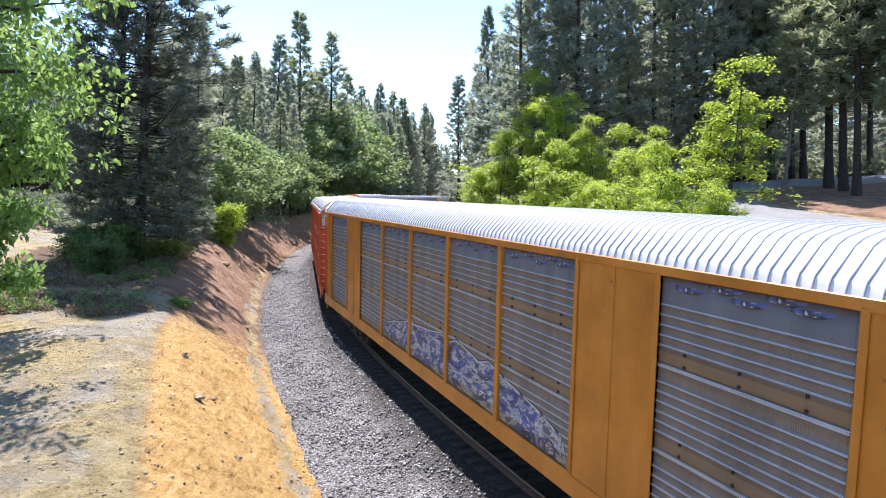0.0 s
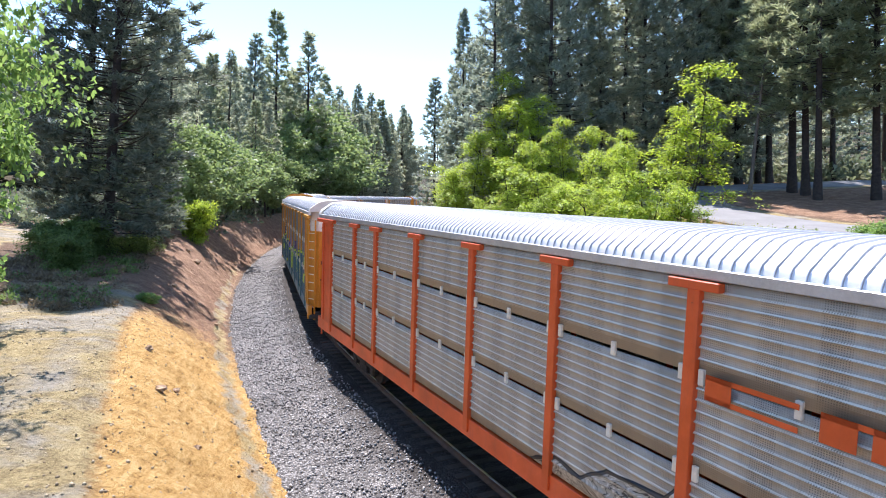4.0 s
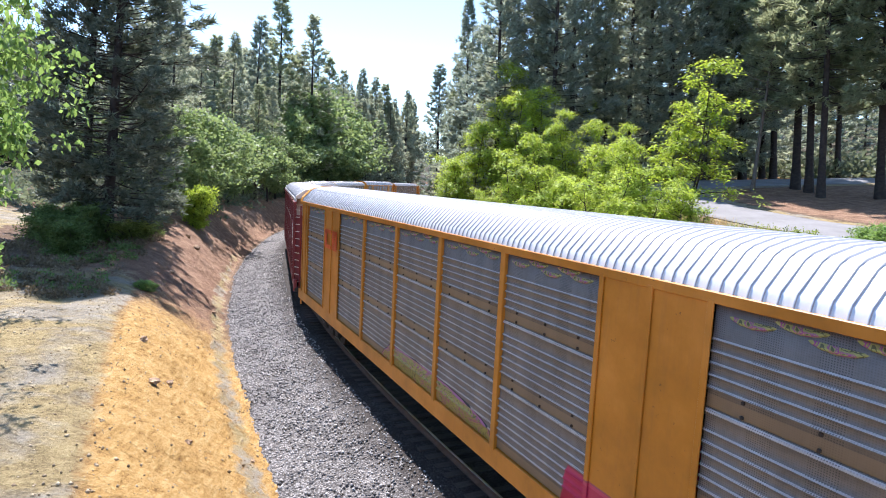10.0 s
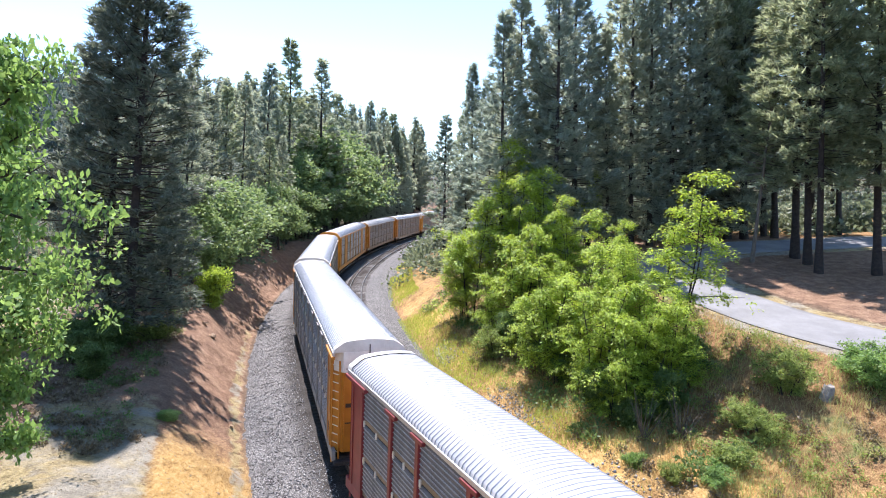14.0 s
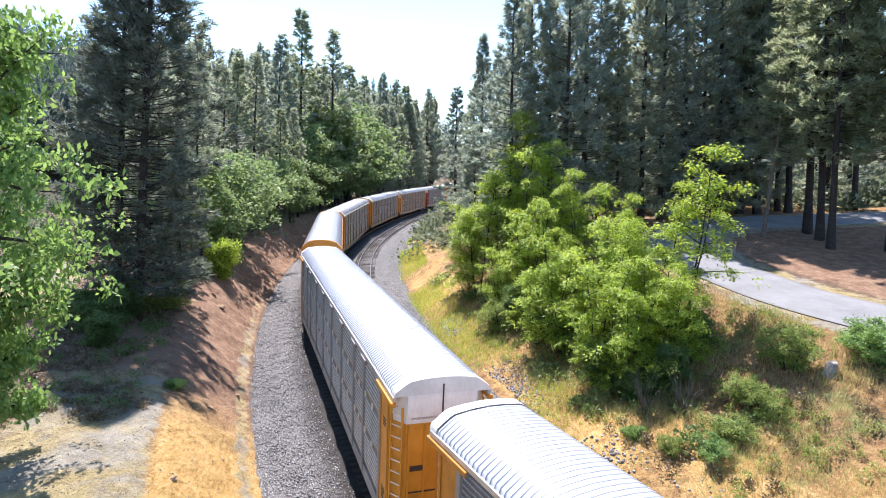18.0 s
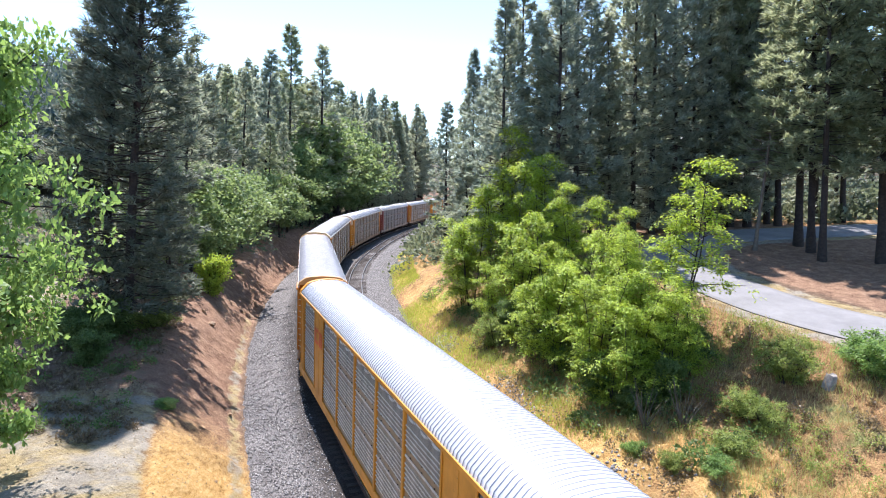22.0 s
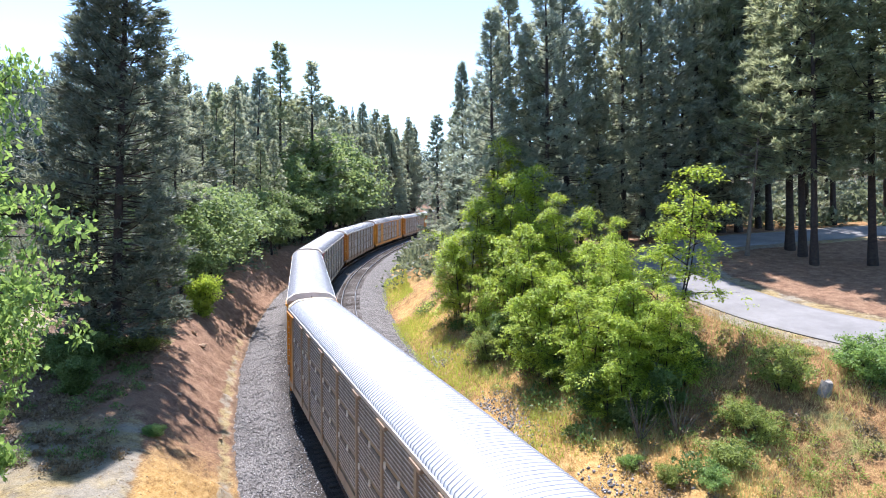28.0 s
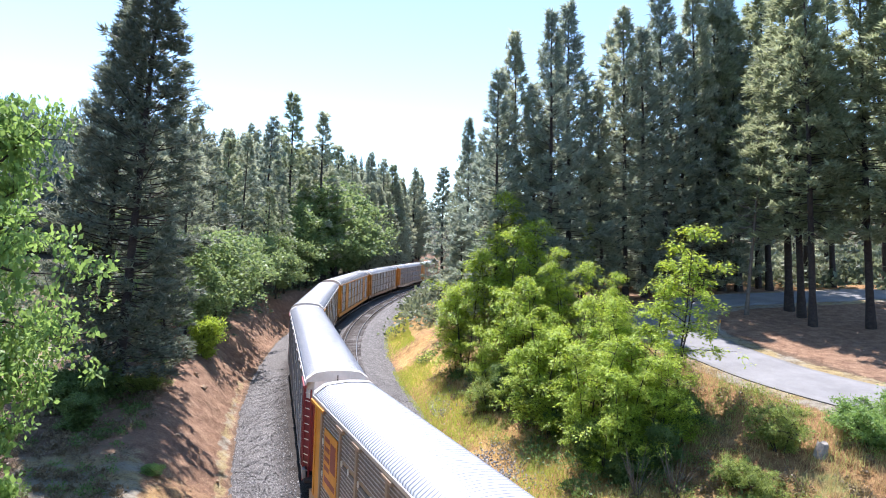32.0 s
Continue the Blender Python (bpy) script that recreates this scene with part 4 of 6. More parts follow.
        for sg in (-1, 1):
            turn = Matrix.Identity(4) if sg < 0 else Matrix.Rotation(math.pi, 4, "Z")
            x = -HALF + (BODY - total) / 2
            for i, (kind, w) in enumerate(plan):
                if kind == "corner":
                    x += w
                    continue
                mid = Matrix.Translation((x + w / 2, sg * (WID - 0.01), 0)) @ turn
                if kind == "p":
                    for tier in range(3):
                        add("side_panel", shared(("panel", PN.name, round(x, 2), sg, tier), lambda: panel_mesh(x + w / 2, w - 0.05, sg, PN, tier, 3, 0.155, 0.004, True)))
                    if sg < 0:
                        for zb in (1, 2):
                            for dz in (0.035, 0.215):
                                for bx in (-0.95, 0.0, 0.95):
                                    add("bolt", shared("bolt", lambda: boxes_mesh("bolt", [(-0.022, 0.022, -0.02, 0.02, -0.022, 0.022)], M["dark_steel"], 0.008)), Matrix.Translation((x + w / 2 + bx, -WID + 0.022, SILL_HI + 0.02 + dz + zb * (EAVE - 0.18 - SILL_HI) / 3)))
                        for bx, bz in ((-0.95, -0.05), (0.05, -0.08), (0.9, -0.04), (-0.35, 0.03), (0.55, 0.04)):
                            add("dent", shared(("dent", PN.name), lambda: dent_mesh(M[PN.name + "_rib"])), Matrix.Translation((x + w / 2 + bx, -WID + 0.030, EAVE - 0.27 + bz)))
                    if plan[i + 1][0] == "p":
                        add("post", shared(("narrowpost", colour), lambda: boxes_mesh("post", [(-0.085, 0.085, -0.05, 0.05, SILL_HI - 0.05, EAVE - 0.08)], C, 0.01)), Matrix.Translation((x + w, sg * (WID + 0.0), 0)) @ turn)
                else:
                    def wide():
                        h = w / 2
                        return boxes_mesh("wide_sheet", [(-h + 0.02, h - 0.02, -0.03, 0.03, SILL_HI - 0.05, EAVE - 0.1)], C, 0.01)
                    if sprayed and sg < 0:
                        ws = add("wide_sheet", boxes_mesh("wide_sheet", [(x + 0.02, x + w - 0.02, -WID - 0.02, -WID + 0.04, SILL_HI - 0.05, EAVE - 0.1)], M[sprayed], 0.01))
                        for rx in ((0, w / 2, w) if w > 1.7 else (0.06, w / 2 + 0.15, w - 0.06)):
                            add("rib", boxes_mesh("rib", [(x + rx - 0.05, x + rx + 0.05, -WID - 0.055, -WID - 0.02, SILL_HI, EAVE - 0.12)], M[sprayed], 0.01), None, ws)
                        x += w
                        continue
                    ws = add("wide_sheet", shared(("wide", colour, w), wide), mid)
                    for rx in ((-w / 2, 0.0, w / 2) if w > 1.7 else (-w / 2 + 0.06, 0.15, w / 2 - 0.06)):
                        add("rib", shared(("widerib", colour, rx == 0.0), lambda: boxes_mesh("rib", [(-0.05, 0.05, -0.065, -0.03, SILL_HI, EAVE - 0.12)] if rx else [(-0.025, 0.025, -0.045, -0.03, SILL_HI, EAVE - 0.12)], C, 0.01)), Matrix.Translation((rx, 0, 0)), ws)
                x += w
    # ends: two folding doors with the gable above, ladders at the corners
    for e in (-1, 1):
        turn = Matrix.Identity(4) if e > 0 else Matrix.Rotation(math.pi, 4, "Z")
        for sg in (-1, 1):
            def door():
                return boxes_mesh("end_door", [(HALF - 0.10, HALF - 0.05, 0.02, 1.08, SILL_HI - 0.1, 4.75)], C, 0.006)
            dr = add("end_door", shared(("door", colour), door), turn @ Matrix.Diagonal((1, sg, 1, 1)))
            for yy in (0.05, 0.55, 1.04):
                add("hinge_bar", shared(("hinge", colour), lambda: boxes_mesh("hinge_bar", [(HALF - 0.05, HALF - 0.01, -0.025, 0.025, SILL_HI - 0.1, 4.75)], C, 0.006)), Matrix.Translation((0, yy, 0)), dr)
            add("door_seam", shared(("seam", colour), lambda: boxes_mesh("door_seam", [(HALF - 0.05, HALF - 0.035, 0.10, 1.0, 2.55, 2.60)], M["stencil"])), None, dr)
            if colour != "red_orange":
                add("vent_slot", shared("slot", lambda: boxes_mesh("vent_slot", [(HALF - 0.05, HALF - 0.036, 0.52, 0.98, 3.25, 3.42)], M["stencil"])), None, dr)
            add("upper_door", shared(("updoor", TE.name), lambda: boxes_mesh("upper_door", [(HALF - 0.10, HALF - 0.045, 0.02, 1.08, 4.75, EAVE + 0.0)], TE, 0.006)), turn @ Matrix.Diagonal((1, sg, 1, 1)))
            slant = Matrix.Translation((e * (HALF - 0.335), sg * 1.27, 0)) @ Matrix.Rotation(-e * sg * radians(34), 4, "Z")
            add("corner_panel", shared(("corner", colour), lambda: boxes_mesh("corner_panel", [(-0.345, 0.345, -0.025, 0.025, SILL_HI - 0.1, 4.75)], C, 0.006)), slant)
            add("corner_panel", shared(("upper_corner", TE.name), lambda: boxes_mesh("corner_panel", [(-0.345, 0.345, -0.025, 0.025, 4.75, EAVE)], TE, 0.006)), slant)
            st = shared(("ladder", colour), lambda: ladder_mesh(C))
            if side == "wide":
                st = shared(("low_ladder", colour), lambda: boxes_mesh("ladder", [(-0.245, -0.195, -0.03, 0.03, 0.75, 2.25), (0.195, 0.245, -0.03, 0.03, 0.75, 2.25)], C))
            lad = add("ladder", st, slant @ Matrix.Translation((0, sg * 0.11, 0)))
            for i in range(4 if side == "wide" else 12):
                add("rung", shared(("rung", "galv"), lambda: boxes_mesh("rung", [(-0.2, 0.2, -0.016, 0.016, -0.016, 0.016)], M["galv_light"])), Matrix.Translation((0, -sg * 0.0, 0.95 + i * 0.37)), lad)
        add("end_platform", shared(("plat", colour), lambda: boxes_mesh("end_platform", [(HALF - 0.12, HALF + 0.22, -1.45, 1.45, 0.86, 1.02)], M["dark_steel"], 0.02)), turn)
        add("coupler", shared("coupler", lambda: coupler_mesh(M["dark_steel"])), turn @ Matrix.Translation((HALF + 0.02, 0, 0)))
        tr = add("truck", shared("truck", lambda: truck_frame(M["dark_steel"])), Matrix.Translation((e * 9.8, 0, 0)))
        for dx in (-0.88, 0.88):
            add("wheelset", shared("wheelset", lambda: wheelset(M["dark_steel"])), Matrix.Translation((dx, 0, 0.42)), tr)
    for e in (-1, 1):
        add("door_gap", shared(("doorgap", e), lambda: boxes_mesh("door_gap", [(e * HALF - 0.045, e * HALF + 0.045 - 0.09 * (e > 0) + 0.012, -0.022, 0.022, SILL_HI - 0.1, EAVE + 0.3)], M["dark_steel"])))
    if top_end == "white_paint":
        tm = shared("excess", lambda: text_mesh("EXCESS HEIGHT CAR", 0.09, M["stencil"]))
        for yy in (-0.55, 0.52):
            add("lettering", tm, Matrix.Translation((HALF - 0.04, yy, 4.88)) @ Matrix.Rotation(math.pi / 2, 4, "Z") @ Matrix.Rotation(math.pi / 2, 4, "X"))
    for sg, x, z, rows, w in ((-1, HALF - 1.05, 4.5, 3, 0.5), (-1, HALF - 1.08, 2.2, 4, 0.55)):
        for i in range(rows):
            add("stencil_mark", shared(("bar", i % 3), lambda: boxes_mesh("stencil_mark", [(-0.26, 0.26 - 0.13 * (i % 3), -0.003, 0.003, 0, 0.055)], M["stencil"])), Matrix.Translation((x, sg * (WID + 0.026), z - i * 0.11)))
    for make in marks or ():
        make(add)
    return car


M["galv"] = two_tone("galvanised", (0.42, 0.42, 0.42), (0.62, 0.62, 0.61), 3, 0.45, 0.6, 30, 0.1, 0.005)
M["galv_light"] = two_tone("galvanised_light", (0.6, 0.55, 0.45), (0.8, 0.74, 0.62), 3, 0.5, 0.0, 30, 0.1, 0.005)
M["stencil"] = two_tone("stencil", (0.03, 0.02, 0.015), (0.07, 0.05, 0.04), 8, 0.7, 0, 40, 0)
M["orange"] = paint("orange", (0.46, 0.175, 0.014), (0.24, 0.10, 0.035))
M["yellow"] = paint("yellow", (0.56, 0.235, 0.02), (0.30, 0.14, 0.045))
M["yellow_sprayed"] = paint("yellow_sprayed", (0.54, 0.225, 0.02), (0.30, 0.14, 0.045), art=ART_TEAL)
M["orange_sprayed"] = paint("orange_sprayed", (0.46, 0.175, 0.014), (0.24, 0.10, 0.035), art=ART_PINK)
M["red_orange"] = paint("red_orange", (0.58, 0.085, 0.015), (0.25, 0.07, 0.04))
M["maroon"] = paint("maroon", (0.20, 0.025, 0.028), (0.2, 0.12, 0.1))
M["tan"] = paint("tan", (0.46, 0.27, 0.10), (0.3, 0.2, 0.12))
M["white_paint"] = paint("white_paint", (0.72, 0.69, 0.64), (0.4, 0.33, 0.26))
# Darker roof grey that paints shade on the rib sides.
M["rib_shade"] = two_tone("rib_shade", (0.30, 0.31, 0.325), (0.42, 0.43, 0.445), 3, 0.7, 0.0, 30, 0.1, 0.003)
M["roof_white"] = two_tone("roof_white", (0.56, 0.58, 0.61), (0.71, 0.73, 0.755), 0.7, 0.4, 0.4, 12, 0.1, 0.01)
M["roof_grey"] = two_tone("roof_grey", (0.46, 0.455, 0.46), (0.62, 0.61, 0.615), 0.7, 0.42, 0.45, 12, 0.1, 0.01)
M["roof_dirty"] = two_tone("roof_dirty", (0.42, 0.385, 0.36), (0.60, 0.57, 0.55), 0.5, 0.55, 0.15, 12, 0.1, 0.01)
M["roof_cap"] = paint("roof_cap", (0.66, 0.63, 0.58), (0.35, 0.3, 0.25))
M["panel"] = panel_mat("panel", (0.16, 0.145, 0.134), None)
# Each _rib material is a lighter copy of its panel, painting the sunlit ridge tops.
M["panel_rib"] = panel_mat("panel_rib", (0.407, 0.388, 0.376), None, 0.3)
M["board_cream"] = paint("board_cream", (0.46, 0.38, 0.27), (0.3, 0.22, 0.14))
M["cream_patch"] = paint("cream_patch", (0.62, 0.40, 0.13), (0.4, 0.25, 0.1))
M["rusty_white"] = paint("rusty_white", (0.46, 0.36, 0.29), (0.30, 0.10, 0.04), streak=0.9)
M["post_grey"] = paint("post_grey", (0.24, 0.225, 0.21), (0.2, 0.15, 0.11))
M["post_brown"] = paint("post_brown", (0.27, 0.19, 0.125), (0.2, 0.13, 0.08))
M["cap_cream"] = paint("cap_cream", (0.66, 0.56, 0.34), (0.35, 0.3, 0.25))
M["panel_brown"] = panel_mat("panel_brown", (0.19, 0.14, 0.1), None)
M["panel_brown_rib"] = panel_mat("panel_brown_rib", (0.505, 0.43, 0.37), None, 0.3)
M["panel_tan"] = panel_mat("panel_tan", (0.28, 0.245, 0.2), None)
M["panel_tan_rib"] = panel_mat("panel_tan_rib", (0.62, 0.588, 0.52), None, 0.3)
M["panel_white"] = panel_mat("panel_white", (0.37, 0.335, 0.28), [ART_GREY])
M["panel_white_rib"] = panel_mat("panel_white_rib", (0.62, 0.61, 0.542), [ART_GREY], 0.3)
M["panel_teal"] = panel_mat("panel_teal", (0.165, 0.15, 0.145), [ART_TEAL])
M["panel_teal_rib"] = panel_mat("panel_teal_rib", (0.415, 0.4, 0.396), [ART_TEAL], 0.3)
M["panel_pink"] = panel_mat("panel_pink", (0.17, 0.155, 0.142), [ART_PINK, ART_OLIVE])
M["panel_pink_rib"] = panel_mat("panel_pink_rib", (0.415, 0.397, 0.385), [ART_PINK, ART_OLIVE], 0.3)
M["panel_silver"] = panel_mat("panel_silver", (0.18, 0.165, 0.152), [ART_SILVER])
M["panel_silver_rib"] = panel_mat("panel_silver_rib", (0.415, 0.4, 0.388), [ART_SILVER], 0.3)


def logo_mark(x, z, w, h, colour, tilt=0.0):
    """A sprayed or stencilled mark of plain bars in its colour."""
    def make(add):
        bx = [(-w / 2, -w / 2 + w * 0.16, -0.004, 0.004, -h / 2, h / 2), (-w / 2, w * 0.02, -0.004, 0.004, h / 2 - h * 0.2, h / 2), (-w / 2, w * 0.02, -0.004, 0.004, -h / 2, -h / 2 + h * 0.2),
              (w * 0.12, w * 0.28, -0.004, 0.004, -h / 2, h / 2), (w * 0.34, w * 0.5, -0.004, 0.004, -h / 2, h / 2), (w * 0.12, w * 0.5, -0.004, 0.004, h / 2 - h * 0.2, h / 2)]
        for b in bx:
            add("painted_stroke", boxes_mesh("painted_stroke", [b], M[colour]), Matrix.Translation((x, -WID - 0.075, z)))
    return make


def logo_board(x, z, w, h, ground, bars):
    def make(add):
        b = add("sign_board", boxes_mesh("sign_board", [(-w / 2, w / 2, -0.012, 0.012, -h / 2, h / 2)], M[ground]), Matrix.Translation((x, -WID - 0.02, z)))
        bx = [(-w * 0.42, -w * 0.05, -0.018, 0.0, h * (0.3 - 0.16 * i), h * (0.38 - 0.16 * i)) for i in range(4)]
        bx += [(w * 0.02, w * 0.40, -0.018, 0.0, -h * 0.1, h * 0.36), (-w * 0.4, w * 0.4, -0.018, 0.0, -h * 0.38, -h * 0.28)]
        for q in bx:
            add("sign_mark", boxes_mesh("sign_mark", [q], M[bars]), None, b)
    return make


def end_patches(add):
    """Primer and a repainted cream strip with its small stencilled table on the front end door."""
    add("primer_patch", boxes_mesh("primer_patch", [(HALF - 0.046, HALF - 0.042, -1.05, -0.80, 1.45, 4.55)], M["post_grey"]))
    add("repaint_patch", boxes_mesh("repaint_patch", [(HALF - 0.046, HALF - 0.042, -0.77, -0.10, 1.40, 4.60)], M["cream_patch"]))
    for k in range(8):
        w = 0.30 + 0.08 * (k * 5 % 3)
        z = 2.85 - 0.09 * k - 0.12 * (k > 4)
        add("stencil_mark", boxes_mesh("stencil_mark", [(HALF - 0.0415, HALF - 0.039, -0.68, -0.68 + w, z, z + 0.04)], M["stencil"]))


CARS = [
    dict(colour="orange", side="wide", panels="panel_silver", label="orange autorack car with grey slatted sides and silver graffiti"),
    dict(colour="red_orange", side="post", panels="panel_white", top_end="white_paint", marks=[logo_mark(6.1, 4.05, 2.45, 0.34, "red_orange")], label="red-orange autorack car with weathered tan slatted sides"),
    dict(colour="yellow", side="post", panels="panel_teal", top_end="white_paint", posts="yellow_sprayed", marks=[logo_board(-6.1, 3.95, 2.8, 1.05, "board_cream", "stencil")], label="yellow-orange autorack car covered in teal and lime graffiti"),
    dict(colour="orange", side="wide", panels="panel_pink", cap="yellow", sprayed="orange_sprayed", marks=[logo_mark(-8.42, 4.35, 1.7, 0.75, "red_orange"), end_patches], label="yellow-orange autorack car with olive and purple graffiti along its sill"),
    dict(colour="maroon", side="post", roof="roof_grey", top_end="rusty_white", marks=[logo_board(10.97, 3.5, 2.45, 1.5, "maroon", "white_paint")], label="maroon autorack car with grey slatted sides"),
    dict(colour="orange", side="post", posts="post_grey", top_end="white_paint", label="autorack car with orange ends and grey slatted sides"),
    dict(colour="yellow", side="post", posts="post_grey", panels="panel_tan", top_end="white_paint", label="autorack car with yellow ends and tan-stained slatted sides"),
    dict(colour="yellow", side="wide", panels="panel_tan", cap="yellow", marks=[logo_mark(-8.42, 4.35, 1.7, 0.75, "red_orange")], label="yellow autorack car with tan slatted sides and a red mark"),
    dict(colour="orange", side="post", posts="post_brown", roof="roof_dirty", panels="panel_brown", cap="tan", label="dusty autorack car with orange ends and brown sides"),
    dict(colour="orange", side="post", posts="post_brown", panels="panel_brown", cap="cap_cream", label="autorack car with orange ends and brown slatted sides"),
    dict(colour="yellow", side="post", posts="post_brown", panels="panel_brown", top_end="white_paint", marks=[logo_board(-10.97, 3.6, 1.9, 2.4, "yellow", "maroon")], label="brown-sided autorack car with yellow ends and a sign board"),
    dict(colour="maroon", side="post", posts="post_grey", roof="roof_grey", top_end="white_paint", label="autorack car with maroon ends and grey slatted sides"),
    dict(colour="orange", side="post", posts="post_brown", panels="panel_tan", label="autorack car with orange ends and tan slatted sides"),
    dict(colour="yellow", side="wide", panels="panel_tan", roof="roof_dirty", label="yellow autorack car with tan-stained slatted sides"),
    dict(colour="orange", side="post", posts="post_brown", panels="panel_tan", label="autorack car with orange ends and tan slatted sides"),
    dict(colour="orange", side="post", posts="post_grey", roof="roof_grey", label="autorack car with orange ends and grey slatted sides"),
    dict(colour="tan", side="post", panels="panel_tan", label="autorack car with tan posts and tan slatted sides"),
]


def train_run(t):
    """Metres run by the train since it stood with car 0's front at the mark."""
    return CAR_PITCH * (RUN_A + RUN_B * t + RUN_C * t * t)


RUN_A, RUN_B, RUN_C = 0.0487, 0.30240, 0.000501


def car_pose(k, t):
    middle = -76.8 + CAR_PITCH * (k + 0.5) - train_run(t)
    a, b = on_line(middle - 9.8), on_line(middle + 9.8)
    mid = (a + b) / 2
    yaw = math.atan2(a.y - b.y, a.x - b.x)
    return Matrix.Translation(mid) @ Matrix.Rotation(yaw, 4, "Z") @ Matrix.Rotation(radians(-CANT), 4, "X")


TRAIN = [autorack(**spec) for spec in CARS]


# ---- vegetation ----
def unit(v):
    return v / np.maximum(np.linalg.norm(v, axis=-1, keepdims=True), 1e-9)


def tube(path, radii, sides=6):
    """Vertices and quads of a tapering limb along a path."""
    path, radii = np.asarray(path, float), np.asarray(radii, float)
    tan = unit(np.gradient(path, axis=0))
    ref = np.where(np.abs(tan[:, 2:3]) > 0.9, np.array([[1.0, 0, 0]]), np.array([[0, 0, 1.0]]))
    u = unit(np.cross(tan, ref))
    w = np.cross(tan, u)
    ang = np.linspace(0, 2 * math.pi, sides, endpoint=False)
    ring = path[:, None] + radii[:, None, None] * (np.cos(ang)[None, :, None] * u[:, None] + np.sin(ang)[None, :, None] * w[:, None])
    i = np.arange(len(path) * sides).reshape(len(path), sides)
    j = np.roll(i, -1, 1)
    return ring.reshape(-1, 3), np.stack([i[:-1], j[:-1], j[1:], i[1:]], -1).reshape(-1, 4)


def join(parts):
    vs, fs, o = [], [], 0
    for v, f in parts:
        vs.append(v)
        fs.append(f + o)
        o += len(v)
    return np.vstack(vs), np.vstack(fs)


def spikes(base, way, size, thin, rng):
    """Thin needle-bundle triangles from base points along ways."""
    n = len(base)
    side = unit(np.cross(way, rng.normal(size=(n, 3))))
    size = size * rng.uniform(0.7, 1.3, (n, 1))
    a = base - side * thin * size * 0.5
    b = base + side * thin * size * 0.5
    c = base + way * size
    return np.stack([a, b, c], 1).reshape(-1, 3), np.arange(3 * n).reshape(-1, 3)


def leaves(base, way, size, wide, rng, up=0.5):
    """Leaf blades as kites, folded a little along the way."""
    n = len(base)
    nor = unit(rng.normal(size=(n, 3)) + np.array([0, 0, up * 2]))
    side = unit(np.cross(way, nor))
    size = size * rng.uniform(0.65, 1.3, (n, 1))
    a = base
    c = base + way * size
    m = base + way * size * 0.5 + nor * size * 0.06
    b, d = m - side * size * wide * 0.5, m + side * size * wide * 0.5
    return np.stack([a, b, c, d], 1).reshape(-1, 3), np.arange(4 * n).reshape(-1, 4)


def conifer_meshes(seed, tall=30.0, spread=3.6, bare=0.25, arms=130, twigs=7, tuft=14, needle=0.42, thin=0.16, needles="needles", bark="bark", gaps=0.12, sides=8, up=0.25, even=0.62):
    """A pine: a tapered trunk, limbs that sag and turn up at the tip, side twigs, and a brush of needles on every twig."""
    rng = np.random.default_rng(seed)
    k = 12
    zz = np.linspace(0, tall, k)
    bend = np.cumsum(rng.normal(0, 0.035, (k, 2)), 0) * np.linspace(0, 1, k)[:, None]
    path = np.column_stack([bend, zz])
    rad = tall * 0.0082 * (1 - zz / tall) ** 0.85 + 0.02
    rad[0] *= 1.35
    trunk = tube(path, rad, sides)
    zb = tall * bare
    parts, bases, ways = [], [], []
    lumps = rng.uniform(even, 1.15, 60)
    f = np.linspace(0, 1, 5)
    for i in range(arms):
        t = ((i + rng.random()) / arms) ** 0.92
        if rng.random() < gaps:
            continue
        z = zb + (tall * 0.985 - zb) * t
        az = i * 2.399963 + rng.normal(0, 0.4)
        side = lumps[int(((az / 6.2832) % 1) * 6) + 6 * int(t * 9.9)]
        full = spread * 1.06 * (1 - t) ** 0.92 * (0.6 + 0.4 * min(1, t * 5)) * side * rng.uniform(0.75, 1.15) + 0.3
        el = radians(-20 + 58 * t + rng.normal(0, 9))
        c = np.array([np.interp(z, zz, path[:, 0]), np.interp(z, zz, path[:, 1]), z])
        out = np.array([math.cos(az), math.sin(az), 0])
        lat = np.array([-math.sin(az), math.cos(az), 0])
        line = c + f[:, None] * full * (out * math.cos(el) + np.array([0, 0, math.sin(el)])) + (f ** 2)[:, None] * np.array([0, 0, full * up])
        parts.append(tube(line, 0.008 + (0.010 + 0.010 * full) * (1 - f), 3))
        n = max(2, int(twigs * (0.35 + 0.65 * full / spread)))
        g = np.append(0.28 + 0.72 * rng.random(n - 1) ** 0.75, 1.0)
        pos = np.column_stack([np.interp(g, f, line[:, q]) for q in range(3)])
        wide = rng.uniform(-0.42, 0.42, (n, 1)) * full * (1.15 - g)[:, None]
        pos += lat * wide + np.array([0, 0, 1]) * rng.normal(0.02, 0.10, (n, 1)) + out * np.abs(wide) * 0.35
        way0 = unit(out * 0.55 + lat * np.sign(wide) * 0.55 * (np.abs(wide) > 0.1) + np.array([0, 0, 0.35]))
        bases.append(np.repeat(pos, tuft, 0) + rng.normal(0, 0.10, (n * tuft, 3)))
        ways.append(unit(np.repeat(way0, tuft, 0) + rng.normal(0, 0.62, (n * tuft, 3))))
    v, q = spikes(np.vstack(bases), np.vstack(ways), needle, thin, rng)
    return mesh_np("trunk", *trunk, [M[bark]], True), mesh_np("crown", v, q, [M[needles]]), mesh_np("branchwork", *join(parts), [M[bark]], True)


